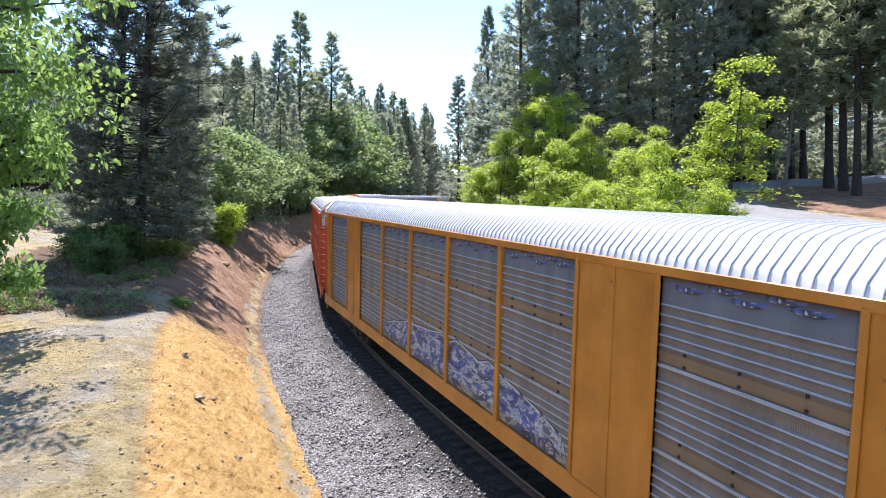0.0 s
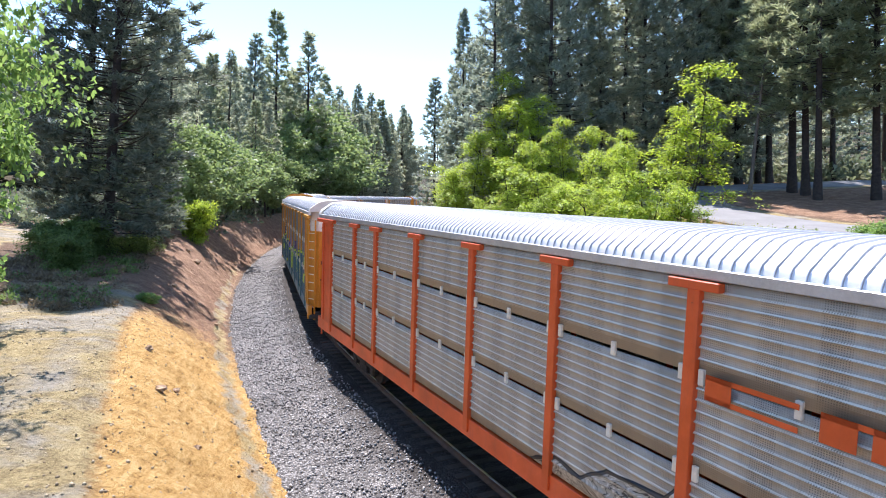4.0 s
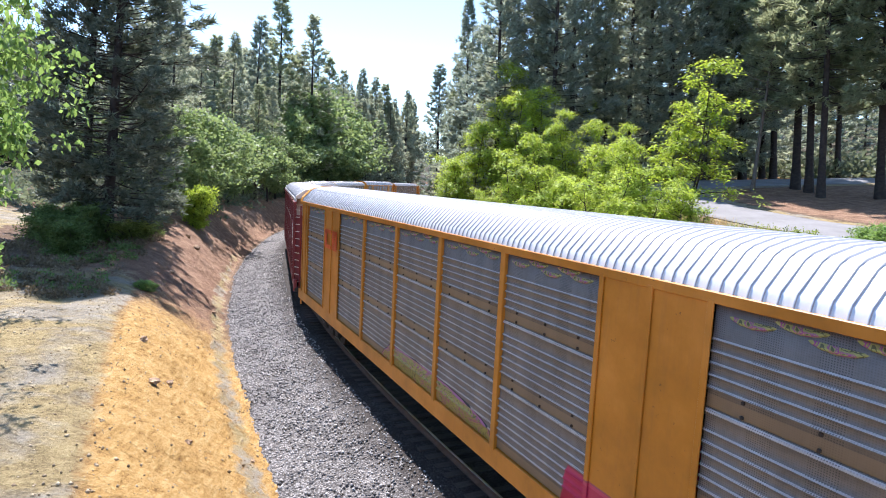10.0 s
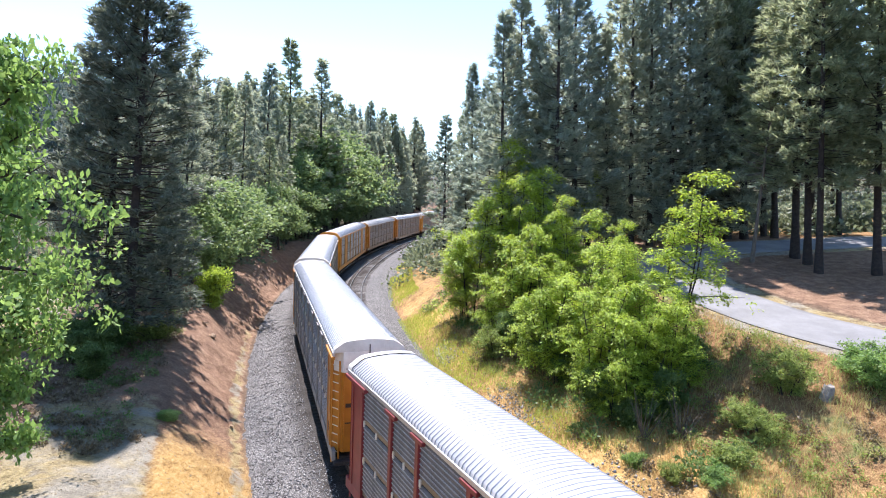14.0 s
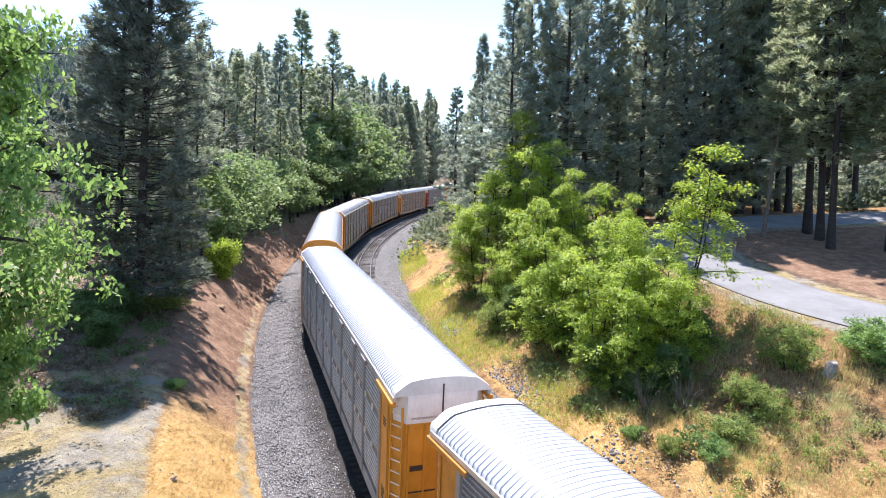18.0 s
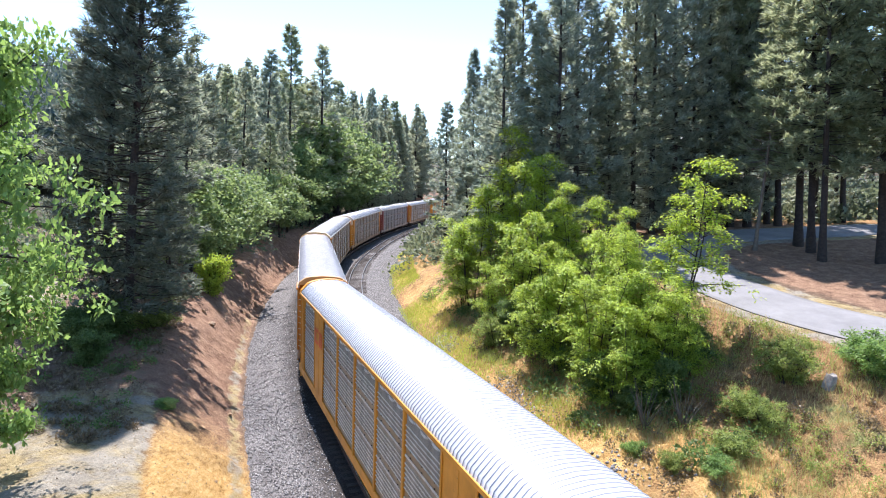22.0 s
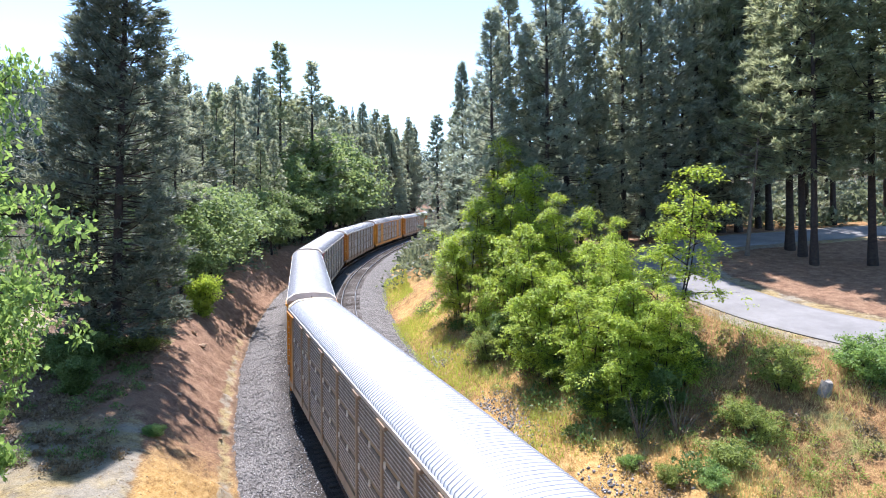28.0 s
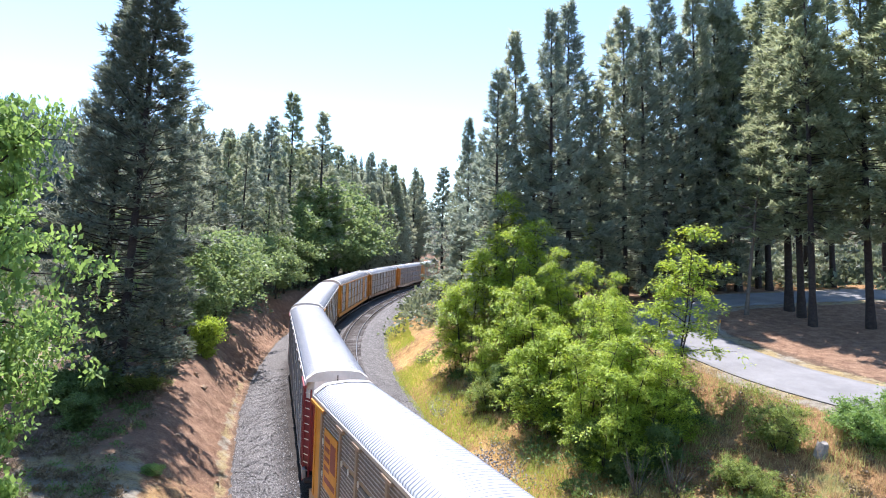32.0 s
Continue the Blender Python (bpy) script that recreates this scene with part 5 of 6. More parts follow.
def locust_meshes(seed, tall=10.0, spread=3.4, stems=3, limbs=9, sprays=6, per=34, leaf=0.19, low=0.2, flat=0.10, size=0.62, mat_leaf="leaf_locust", stem_r=0.055):
    """A locust: slim stems, rising limbs, and flat feathery sprays of leaflets in tiers with gaps between them."""
    rng = np.random.default_rng(seed)
    parts, bases, ways = [], [], []
    f = np.linspace(0, 1, 5)
    for st in range(stems):
        a0 = rng.uniform(0, 6.28)
        lean = np.array([math.cos(a0), math.sin(a0)]) * (spread * rng.uniform(0.15, 0.55) if stems > 1 else 0.2)
        th = tall * (1.0 if st == 0 else rng.uniform(0.6, 0.95))
        zz = np.linspace(0, 1, 8)
        path = np.column_stack([lean[0] * (0.2 + zz ** 1.4), lean[1] * (0.2 + zz ** 1.4), zz * th]) + np.cumsum(rng.normal(0, 0.05, (8, 3)) * [1, 1, 0], 0)
        parts.append(tube(path, stem_r * (1 - zz) ** 0.8 + 0.012, 6))
        for i in range(limbs + 1):
            t = 1.0 if i == limbs else low + (1 - low) * (i + rng.random()) / limbs
            c = np.array([np.interp(t, zz, path[:, q]) for q in range(3)])
            az = i * 2.4 + rng.normal(0, 0.5)
            full = 0.35 if i == limbs else spread * (0.32 + 0.62 * (1 - t) ** 0.6) * rng.uniform(0.6, 1.15)
            el = radians(rng.uniform(12, 42))
            out = np.array([math.cos(az) * math.cos(el), math.sin(az) * math.cos(el), math.sin(el)])
            line = c + f[:, None] * full * out - (f ** 2)[:, None] * [[0, 0, full * 0.28]] + np.cumsum(rng.normal(0, 0.05 * full, (5, 3)), 0) * f[:, None]
            parts.append(tube(line, stem_r * 0.4 * (1 - f) + 0.006, 4))
            for g in np.append(0.3 + 0.7 * rng.random(sprays - 1), 1.0):
                p = np.array([np.interp(g, f, line[:, q]) for q in range(3)]) + rng.normal(0, 0.12, 3) * [1.6, 1.6, 1]
                r = size * rng.uniform(0.6, 1.25)
                tilt = rng.normal(0, 0.22, 2)
                a = rng.uniform(0, 6.28, 5)[rng.integers(0, 5, per)] + rng.normal(0, 0.13, per)
                q = rng.random(per) ** 0.7 * r
                off = np.column_stack([np.cos(a) * q, np.sin(a) * q, np.zeros(per)])
                off[:, 2] = off[:, :2] @ tilt - 0.35 * q * q / r + rng.normal(0, flat, per)
                bases.append(p + off)
                ways.append(unit(np.column_stack([np.cos(a), np.sin(a), np.full(per, -0.3)]) + rng.normal(0, 0.45, (per, 3)) * [1, 1, 0.5]))
    v, q = leaves(np.vstack(bases), np.vstack(ways), leaf, 0.5, rng, 2.0)
    (v0, f0), (v1, f1) = join(parts[:1]), join(parts[1:])
    return mesh_np("trunk", v0, f0, [M["bark"]], True), mesh_np("crown", v, q, [M[mat_leaf]]), mesh_np("branchwork", v1, f1, [M["bark"]], True)


def broadleaf_meshes(seed, tall=8.0, spread=3.5, stem=0.3, limbs=9, twigs=7, per=60, leaf=0.14, wide=0.55, cluster=0.5, flat=0.8, mat_leaf="leaf_oak", bark="bark", stems=1, droop=0.0, low=0.25, trunk_r=None):
    rng = np.random.default_rng(seed)
    parts, ends = [], []
    for st in range(stems):
        a0 = rng.uniform(0, 6.28)
        lean = np.array([math.cos(a0), math.sin(a0)]) * (0.0 if stems == 1 else spread * rng.uniform(0.15, 0.5))
        root = np.array([*(lean * 0.35), 0])
        th = tall * (1 if stems == 1 else rng.uniform(0.65, 1.0))
        zz = np.linspace(0, 1, 8)
        path = root + np.column_stack([lean[0] * zz ** 1.3, lean[1] * zz ** 1.3, zz * th * 0.92]) + np.cumsum(rng.normal(0, 0.03 * th / 8, (8, 3)), 0)
        r0 = trunk_r or tall * (0.016 if stems == 1 else 0.009)
        parts.append(tube(path, r0 * (1 - zz) ** 0.8 + 0.012, 7))
        ends.append(path[-1])
        for i in range(limbs):
            t = stem + (1 - stem) * (i + rng.random()) / limbs
            c = np.array([np.interp(t, zz, path[:, q]) for q in range(3)])
            az = i * 2.4 + rng.normal(0, 0.5)
            full = spread * (0.45 + 0.75 * math.sin(math.pi * min(1, max(0.0, (t - low) / (1.08 - low))) ** 0.8)) * rng.uniform(0.6, 1.1) * (1 if stems == 1 else 0.6)
            el = radians(rng.uniform(5, 45) - droop)
            out = np.array([math.cos(az) * math.cos(el), math.sin(az) * math.cos(el), math.sin(el)])
            f = np.linspace(0, 1, 5)
            line = c + f[:, None] * full * out + (f ** 2)[:, None] * [[0, 0, -droop * 0.01 * full]] + np.cumsum(rng.normal(0, 0.04 * full, (5, 3)), 0) * f[:, None]
            parts.append(tube(line, r0 * 0.4 * (1 - f) + 0.008, 4))
            for j in range(twigs):
                g = rng.uniform(0.3, 1.0)
                p = np.array([np.interp(g, f, line[:, q]) for q in range(3)])
                q2 = p + rng.normal(0, 1, 3) * [1, 1, 0.6] * full * 0.26
                parts.append(tube(np.array([p, (p + q2) / 2 + rng.normal(0, 0.04, 3), q2]), [0.012, 0.009, 0.004], 3))
                ends.append(q2)
                ends.append((p + q2) / 2)
    ends = np.array(ends)
    n = len(ends) * per
    c = np.repeat(ends, per, 0)
    size = np.repeat(rng.uniform(0.6, 1.3, (len(ends), 1)), per, 0)
    off = unit(rng.normal(size=(n, 3))) * (rng.random((n, 1)) ** 0.45) * cluster * size * [1, 1, flat]
    way = unit(off / cluster + rng.normal(0, 0.6, (n, 3)) + [0, 0, -0.15 - droop * 0.01])
    v2, f2 = leaves(c + off, way, leaf, wide, rng)
    lift = np.array([1, 1, tall / v2[:, 2].max()])
    (v0, f0), (v, f) = join(parts[:1]), join(parts[1:])
    return mesh_np("trunk", v0 * lift, f0, [M[bark]], True), mesh_np("crown", v2 * lift, f2, [M[mat_leaf]]), mesh_np("branchwork", v * lift, f, [M[bark]], True)


def tree(kind, meshes, label, category, group, x, y, scale=1.0, turn=0.0, lean=(0, 0), wide=1.0, sink=0.15, z=None):
    """A tree thing: an Empty at its foot with trunk and crown."""
    s, d = (float(v[0]) for v in line_coords(np.array([x]), np.array([y])))
    if -9.5 < d < 8.5 and s > -20:
        x, y, _ = on_line(s, -10.5 - 0.4 * (d + 9.5) / 3)
    ob = tagged(new(kind), label, category, group)
    child("trunk", meshes[0], ob)
    child("crown", meshes[1], ob)
    child("branchwork", meshes[2], ob)["kind"] = "stuff"
    ob.matrix_basis = Matrix.Translation((x, y, (height(x, y) if z is None else z) - sink)) @ Euler((radians(lean[0]), radians(lean[1]), 0)).to_matrix().to_4x4() @ Matrix.Rotation(turn, 4, "Z") @ Matrix.Diagonal((scale * wide, scale * wide, scale, 1))
    return ob


def place(az, dist):
    """A plan place by bearing from the line of sight (degrees to the right) and distance from the origin."""
    return dist * math.sin(radians(az)), dist * math.cos(radians(az))


HERO = [conifer_meshes(15, 30, 5.4, 0.05, 300, 11, 22, 0.42, 0.20, "needles_dark", gaps=0.08, up=0.30),
        conifer_meshes(16, 30, 4.6, 0.08, 250, 11, 22, 0.42, 0.20, "needles_dark", gaps=0.08, up=0.30)]
PINES = [conifer_meshes(11, 30, 4.8, 0.05, 210, 9, 16, 0.52, 0.21, "needles", gaps=0.08),
         conifer_meshes(12, 30, 4.6, 0.08, 190, 9, 16, 0.52, 0.21, "needles_blue", gaps=0.1),
         conifer_meshes(13, 30, 4.6, 0.30, 140, 9, 16, 0.54, 0.21, "needles", gaps=0.12),
         conifer_meshes(14, 30, 4.4, 0.04, 210, 9, 16, 0.50, 0.21, "needles_blue", gaps=0.08),
         conifer_meshes(17, 30, 4.6, 0.24, 150, 9, 16, 0.54, 0.21, "needles_light", gaps=0.12)]
TALL = [conifer_meshes(18, 30, 4.6, 0.29, 165, 9, 16, 0.52, 0.21, "needles", gaps=0.12),
        conifer_meshes(19, 30, 4.4, 0.33, 150, 9, 16, 0.52, 0.21, "needles_blue", gaps=0.14),
        conifer_meshes(20, 30, 4.4, 0.25, 170, 9, 16, 0.52, 0.21, "needles_light", gaps=0.12)]
LEANER = [conifer_meshes(21, 30, 4.0, 0.06, 160, 7, 14, 0.58, 0.28, "needles", sides=6, even=0.85),
          conifer_meshes(22, 30, 3.4, 0.05, 160, 7, 14, 0.58, 0.28, "needles_blue", sides=6, even=0.85),
          conifer_meshes(23, 30, 4.0, 0.14, 140, 7, 14, 0.60, 0.28, "needles", sides=6, even=0.8),
          conifer_meshes(24, 30, 3.4, 0.26, 120, 7, 14, 0.60, 0.28, "needles_light", sides=6, even=0.8)]
THIN = conifer_meshes(31, 16, 3.1, 0.36, 110, 6, 10, 0.36, 0.18, "needles_light", "bark_pale", sides=6)
OAKS = [broadleaf_meshes(41, 11, 4.2, 0.25, 15, 8, 26, 0.36, 0.7, 0.85, 0.8, "leaf_oak"),
        broadleaf_meshes(42, 9, 3.6, 0.2, 14, 8, 26, 0.34, 0.7, 0.8, 0.8, "leaf_oak"),
        broadleaf_meshes(43, 12, 4.8, 0.25, 16, 8, 26, 0.40, 0.7, 0.95, 0.75, "leaf_oak")]
LOCUSTS = [locust_meshes(51, 10, 3.6, 3, 12, 8, 46, size=0.74),
           locust_meshes(52, 8.5, 3.4, 3, 11, 8, 46, size=0.74),
           locust_meshes(53, 7, 3.4, 4, 9, 7, 44, low=0.08, size=0.68)]
SPIRE = locust_meshes(54, 9, 3.0, 2, 10, 6, 40, low=0.3, size=0.6)
FRONT = broadleaf_meshes(61, 14.0, 4.1, 0.12, 36, 11, 30, 0.25, 0.6, 0.62, 0.5, "leaf_bright", "bark", droop=4, trunk_r=0.16, low=0.22)
LACE = broadleaf_meshes(62, 12.0, 4.4, 0.4, 15, 8, 34, 0.17, 0.62, 0.5, 0.7, "leaf_bright", "bark", droop=4, trunk_r=0.14)
SKIRT = [broadleaf_meshes(75, 4.6, 2.4, 0.05, 9, 7, 46, 0.17, 0.62, 0.42, 0.8, "leaf_skirt", stems=4),
         broadleaf_meshes(76, 3.6, 2.2, 0.05, 8, 7, 46, 0.16, 0.62, 0.40, 0.8, "leaf_skirt", stems=5)]
SAPLING = broadleaf_meshes(77, 1.8, 1.0, 0.1, 7, 6, 30, 0.10, 0.5, 0.2, 0.9, "leaf_locust", stems=4)
SHRUBS = [broadleaf_meshes(71, 2.2, 1.9, 0.1, 5, 5, 26, 0.11, 0.55, 0.24, 0.9, "leaf_olive", stems=7),
          broadleaf_meshes(72, 1.6, 1.7, 0.1, 5, 5, 26, 0.10, 0.55, 0.22, 0.9, "leaf_olive", stems=7),
          broadleaf_meshes(73, 1.8, 1.5, 0.1, 5, 5, 26, 0.11, 0.5, 0.22, 0.9, "leaf_bright", stems=6)]


def sway(az):
    """Degrees by which the trees lean, those of the wood towards the line."""
    return max(-5.0, min(3.5, -0.15 * (az + 4)))


def plant_conifers(rows, meshes, label, group, seed, base=30.0, full=1.12):
    """rows: bearing, distance, height of the top above the rails."""
    rng = random.Random(seed)
    for i, (az, dist, top) in enumerate(rows):
        x, y = place(az, dist)
        while float(road_gap(np.array([x]), np.array([y]))[0]) < 4.6:
            top = 11 + (top - 11) * (dist + 2) / dist
            dist += 2
            x, y = place(az, dist)
        m = meshes[(i * 3 + seed) % len(meshes)]
        tree("conifer", m, label, "tree", group, x, y, (top - height(x, y)) / base, rng.uniform(0, 6.28), (rng.uniform(-1, 1), sway(az) + rng.uniform(-0.7, 0.7)), rng.uniform(0.9, 1.12) * full)


# tall pines by the dirt track on the outer side
x, y = place(-23.6, 43.5)
tree("pine", HERO[0], "tall dark ponderosa pine beside the dirt track", "tree", "pines by the dirt track", x, y, 0.95, 0.4, (0, 4.0), 1.28)
x, y = place(-25.2, 46)
tree("pine", HERO[1], "tall dark ponderosa pine beside the dirt track", "tree", "pines by the dirt track", x, y, 0.86, 2.0, (0, 3.5), 1.2)
x, y = place(-20.3, 49.8)
tree("pine", HERO[1], "smaller dark pine at the crest of the cut bank", "tree", "pines by the dirt track", x, y, 0.40, 1.0, (0, 1.0), 1.1)
plant_conifers([(-22.1, 59.6, 22.3), (-19.2, 70.1, 24.5)], PINES, "dark pine standing behind the dirt track", "pines by the dirt track", 2)
# skyline conifers beyond the curve
plant_conifers([(-10.5, 124.3, 39.5), (-7.5, 125.4, 36.8), (-12.6, 118.0, 33.8), (-14.5, 114.3, 29.6), (-15.9, 110.0, 27.9), (-17.1, 105.8, 25.8), (-11.6, 132.1, 30.2), (-9.1, 142.2, 32.8), (-6.1, 158.0, 34.9), (-4.7, 173.7, 35.0), (-3.1, 181.1, 37.0), (-1.8, 194.8, 37.1), (-1.0, 200.0, 36.0), (-18.7, 97.4, 25.7), (-20.8, 100.6, 30.9), (-13.7, 137.4, 31.3), (-9.9, 95.4, 17.5), (-8.3, 103.8, 17.5)],
               LEANER, "dark green conifer on the wooded slope", "skyline conifers", 3, 29.0, 1.25)
# the wooded slope that closes the valley: tops fall away to the right
rng_far = random.Random(31)
FAR_ROWS = [(az + rng_far.uniform(-0.5, 0.5), dist + rng_far.uniform(-12, 12), 12.6 + dist / 1079 * (np.interp(az, [-24, -16, -9, -5, -1, 4.5], [175, 185, 165, 150, 128, 96]) * rng_far.uniform(0.82, 1.03) - drop))
            for dist, drop in ((175, 34), (205, 14), (240, 0)) for az in np.arange(-23, 5.0, 1.15 if dist < 240 else 0.95)]
plant_conifers(FAR_ROWS, LEANER[:3], "dark green conifer on the far wooded slope", "conifers of the far slope", 12, 30.0, 1.35)
# wood beyond the road on the inner side
plant_conifers([(6.5, 67.1, 26.4), (9.2, 56.4, 28.7), (11.0, 59.6, 33.3), (12.8, 58.0, 27.9), (14.2, 56.5, 34.0), (15.8, 60.4, 36.3), (17.1, 62.7, 30.2), (18.8, 61.1, 28.5), (20.8, 62.7, 36.2), (22.4, 59.6, 33.1), (24.3, 58.1, 36.9), (25.8, 61.9, 33.1), (27.0, 56.5, 34.5), (28.7, 55.0, 36.1), (29.9, 59.6, 35.3)],
               [PINES[0], PINES[3], PINES[1], PINES[0], PINES[3]], "tall dark pine at the edge of the wood", "pines of the wood", 4, 30.0, 1.1)
plant_conifers([(33.7, 61.6, 37.0), (34.6, 58.9, 36.2), (35.4, 56.2, 35.4), (39.2, 57.5, 35.6), (41.4, 57.3, 35.5), (43.5, 54.2, 34.0), (45.9, 51.2, 32.5)],
               TALL, "tall dark pine with a bare lower trunk", "pines of the wood", 5, 30.0, 1.2)
plant_conifers([(28.6, 71.5, 38.8), (30.0, 71.0, 37.6), (32.2, 68.5, 38.4), (31.4, 74.0, 39.5), (36.6, 72.0, 38.6), (40.0, 71.0, 37.5)],
               TALL, "tall dark pine beyond the road with a bare lower trunk", "pines of the wood", 14, 30.0, 1.1)
plant_conifers([(10.1, 78.3, 33.0), (14.9, 78.3, 36.1), (20.0, 77.5, 39.2), (23.4, 80.0, 39.2), (27.7, 80.9, 39.1), (34.8, 79.6, 37.3), (41.7, 78.0, 37.1)],
               [*LEANER[:2], TALL[1]], "dark pine deep in the wood", "pines of the wood", 6)
plant_conifers([(5.5, 98.9, 24.9), (4.4, 125.7, 23.2), (7.7, 88.2, 28.3), (8.7, 107.6, 31.6)],
               LEANER, "dark pine deep in the wood", "pines of the wood", 7)
plant_conifers([(4 + 2.3 * i, 92 + (i * 17) % 34, 24 + (i * 7) % 10) for i in range(20)], [LEANER[1], LEANER[0]], "dark pine deep in the wood", "pines of the wood", 8, 30.0, 1.4)
plant_conifers([(6 + 2.0 * i, 66 + (i * 11) % 14, 14.5 + (i * 5) % 6) for i in range(12)], [LEANER[1], LEANER[0]], "young dark pine under the taller trees", "young pines of the wood", 9, 30.0, 2.0)
x, y = place(30.6, 58.3)
tree("pine_sapling", THIN, "slender young pine with pale green needles", "tree", "", x, y, 1.12, 0.3, (0, 2), 1.0)
# broadleaf trees on the outer bank
for i, (az, dist, top) in enumerate([(-18.6, 60.7, 13.0), (-16.2, 67.0, 13.6), (-14.2, 74.4, 12.1), (-20.5, 55.4, 11.9), (-12.8, 81.7, 11.1), (-21.6, 63.8, 15.0), (-17.2, 76.4, 14.1), (-15.1, 86.9, 13.2), (-5.4, 124.8, 23.0), (-2.4, 131.1, 22.0), (-0.2, 139.5, 21.1), (-3.9, 116.4, 15.6), (-7.3, 112.2, 14.5), (-9.8, 105.9, 14.4), (-1.3, 124.8, 14.7), (1.4, 153.2, 19.1), (3.1, 158.4, 18.2), (-6.4, 132.0, 20.5), (-3.2, 140.0, 22.5), (-1.0, 148.0, 22.0), (0.6, 134.0, 18.4), (-4.6, 108.0, 12.8), (-8.6, 118.0, 16.5), (2.2, 144.0, 18.6), (-11.2, 98.0, 13.5), (-13.2, 92.0, 13.6)]):
    x, y = place(az, dist)
    m = OAKS[i % 3]
    base = (11, 9, 12)[i % 3]
    tree("oak", m, "rounded green oak on the bank above the track", "tree", "oaks on the bank", x, y, (top - height(x, y)) / base, i * 1.3)
x, y = place(-17.3, 54.5)
tree("young_tree", SAPLING, "small bright green sapling on the bank", "tree", "", x, y, 2.0, 0.5)
# the near tree over the dirt track
x, y = place(-34.0, 24.6)
tree("maple", FRONT, "bright green broadleaf tree overhanging the dirt track", "tree", "", x, y, 1.12, 0.8, (6, 4), 0.66)
x, y = place(-43.0, 18.4)
tree("maple", LACE, "light green broadleaf tree shading the dirt track", "tree", "", x, y, 1.0, 2.6, (0, 0), 0.9)
# locusts on the inner bank
for i, (az, dist, top, k, w) in enumerate([(8.4, 55.0, 17.0, 0, 0.8), (10.4, 50.5, 14.0, 1, 0.85), (12.8, 50.0, 14.6, 0, 0.75), (6.6, 52.0, 11.8, 1, 0.8), (15.6, 47.0, 12.4, 0, 0.8), (18.6, 44.0, 11.6, 1, 0.85),
                                              (13.4, 43.5, 10.4, 1, 0.8), (10.8, 46.0, 10.0, 2, 0.9), (19.2, 38.0, 9.8, 1, 0.8), (16.2, 40.0, 9.6, 1, 0.8), (22.2, 36.5, 8.8, 2, 0.85), (25.2, 38.2, 13.9, 3, 0.95), (22.9, 38.6, 11.9, 3, 0.85),
                                              (18.0, 34.5, 7.9, 2, 0.85), (21.0, 32.8, 7.0, 2, 0.85), (24.4, 34.0, 7.6, 2, 0.8), (14.0, 38.5, 8.0, 2, 0.9), (5.9, 53.5, 8.9, 2, 0.7), (20.8, 41.5, 11.0, 0, 0.7), (11.4, 42.0, 5.6, 2, 0.8), (14.6, 37.4, 5.2, 2, 0.85), (17.2, 34.6, 4.9, 2, 0.9), (19.6, 32.0, 4.4, 2, 0.9), (23.0, 33.0, 5.6, 2, 0.9), (26.0, 34.6, 6.6, 2, 0.8), (8.6, 46.5, 6.4, 2, 0.8), (16.5, 59.5, 14.8, 3, 0.8)]):
    x, y = place(az, dist)
    base = (10, 8.5, 7, 9)[k]
    tree("locust_tree", (*LOCUSTS, SPIRE)[k], "bright yellow-green locust tree on the embankment", "tree", "locusts on the embankment", x, y, (top - height(x, y)) / base, i * 0.9, (0, 0), w)
# shrubs on the slope
for i, (az, dist, sc, k) in enumerate([(33.6, 33.6, 1.15, 0), (39.8, 34.0, 1.2, 2), (29.6, 28.9, 0.75, 1), (21.9, 28.4, 0.6, 2), (9, 43, 1.1, 0), (28.5, 27.2, 0.6, 2), (41.5, 36, 1.3, 2), (-21.5, 43, 1.0, 1), (-20.6, 30.5, 0.4, 2), (32.2, 30.5, 0.7, 0), (38.4, 35.5, 1.0, 2), (25.2, 27.4, 0.5, 0), (30.6, 31.4, 0.7, 0)]):
    x, y = place(az, dist)
    tree("shrub", SHRUBS[k], "leafy green shrub on the slope", "shrub", "shrubs on the slope", x, y, sc, i * 1.1, (0, 0), 0.8 + 0.5 * ((i * 0.37) % 1))
# dark brush at the feet of the locusts and the pines
for i, (az, dist, sc, w) in enumerate([(10.4, 43.5, 0.7, 0.9), (15.6, 37.5, 0.7, 0.9), (21.4, 34.6, 0.7, 0.9), (25.6, 35.6, 0.8, 0.9), (18.6, 33.0, 0.62, 0.9), (21.6, 31.6, 0.55, 0.95), (24.4, 32.6, 0.62, 0.9), (13.2, 40.2, 0.6, 0.9), (-24.6, 42.0, 0.6, 1.1), (-26.8, 39.5, 0.8, 1.1), (-26.2, 36.0, 0.45, 1.2)]):
    x, y = place(az, dist)
    tree("thicket", SKIRT[i % 2], "dense dark green thicket of leafy brush", "shrub", "thickets at the feet of the trees", x, y, sc, i * 1.7, (0, 0), w)


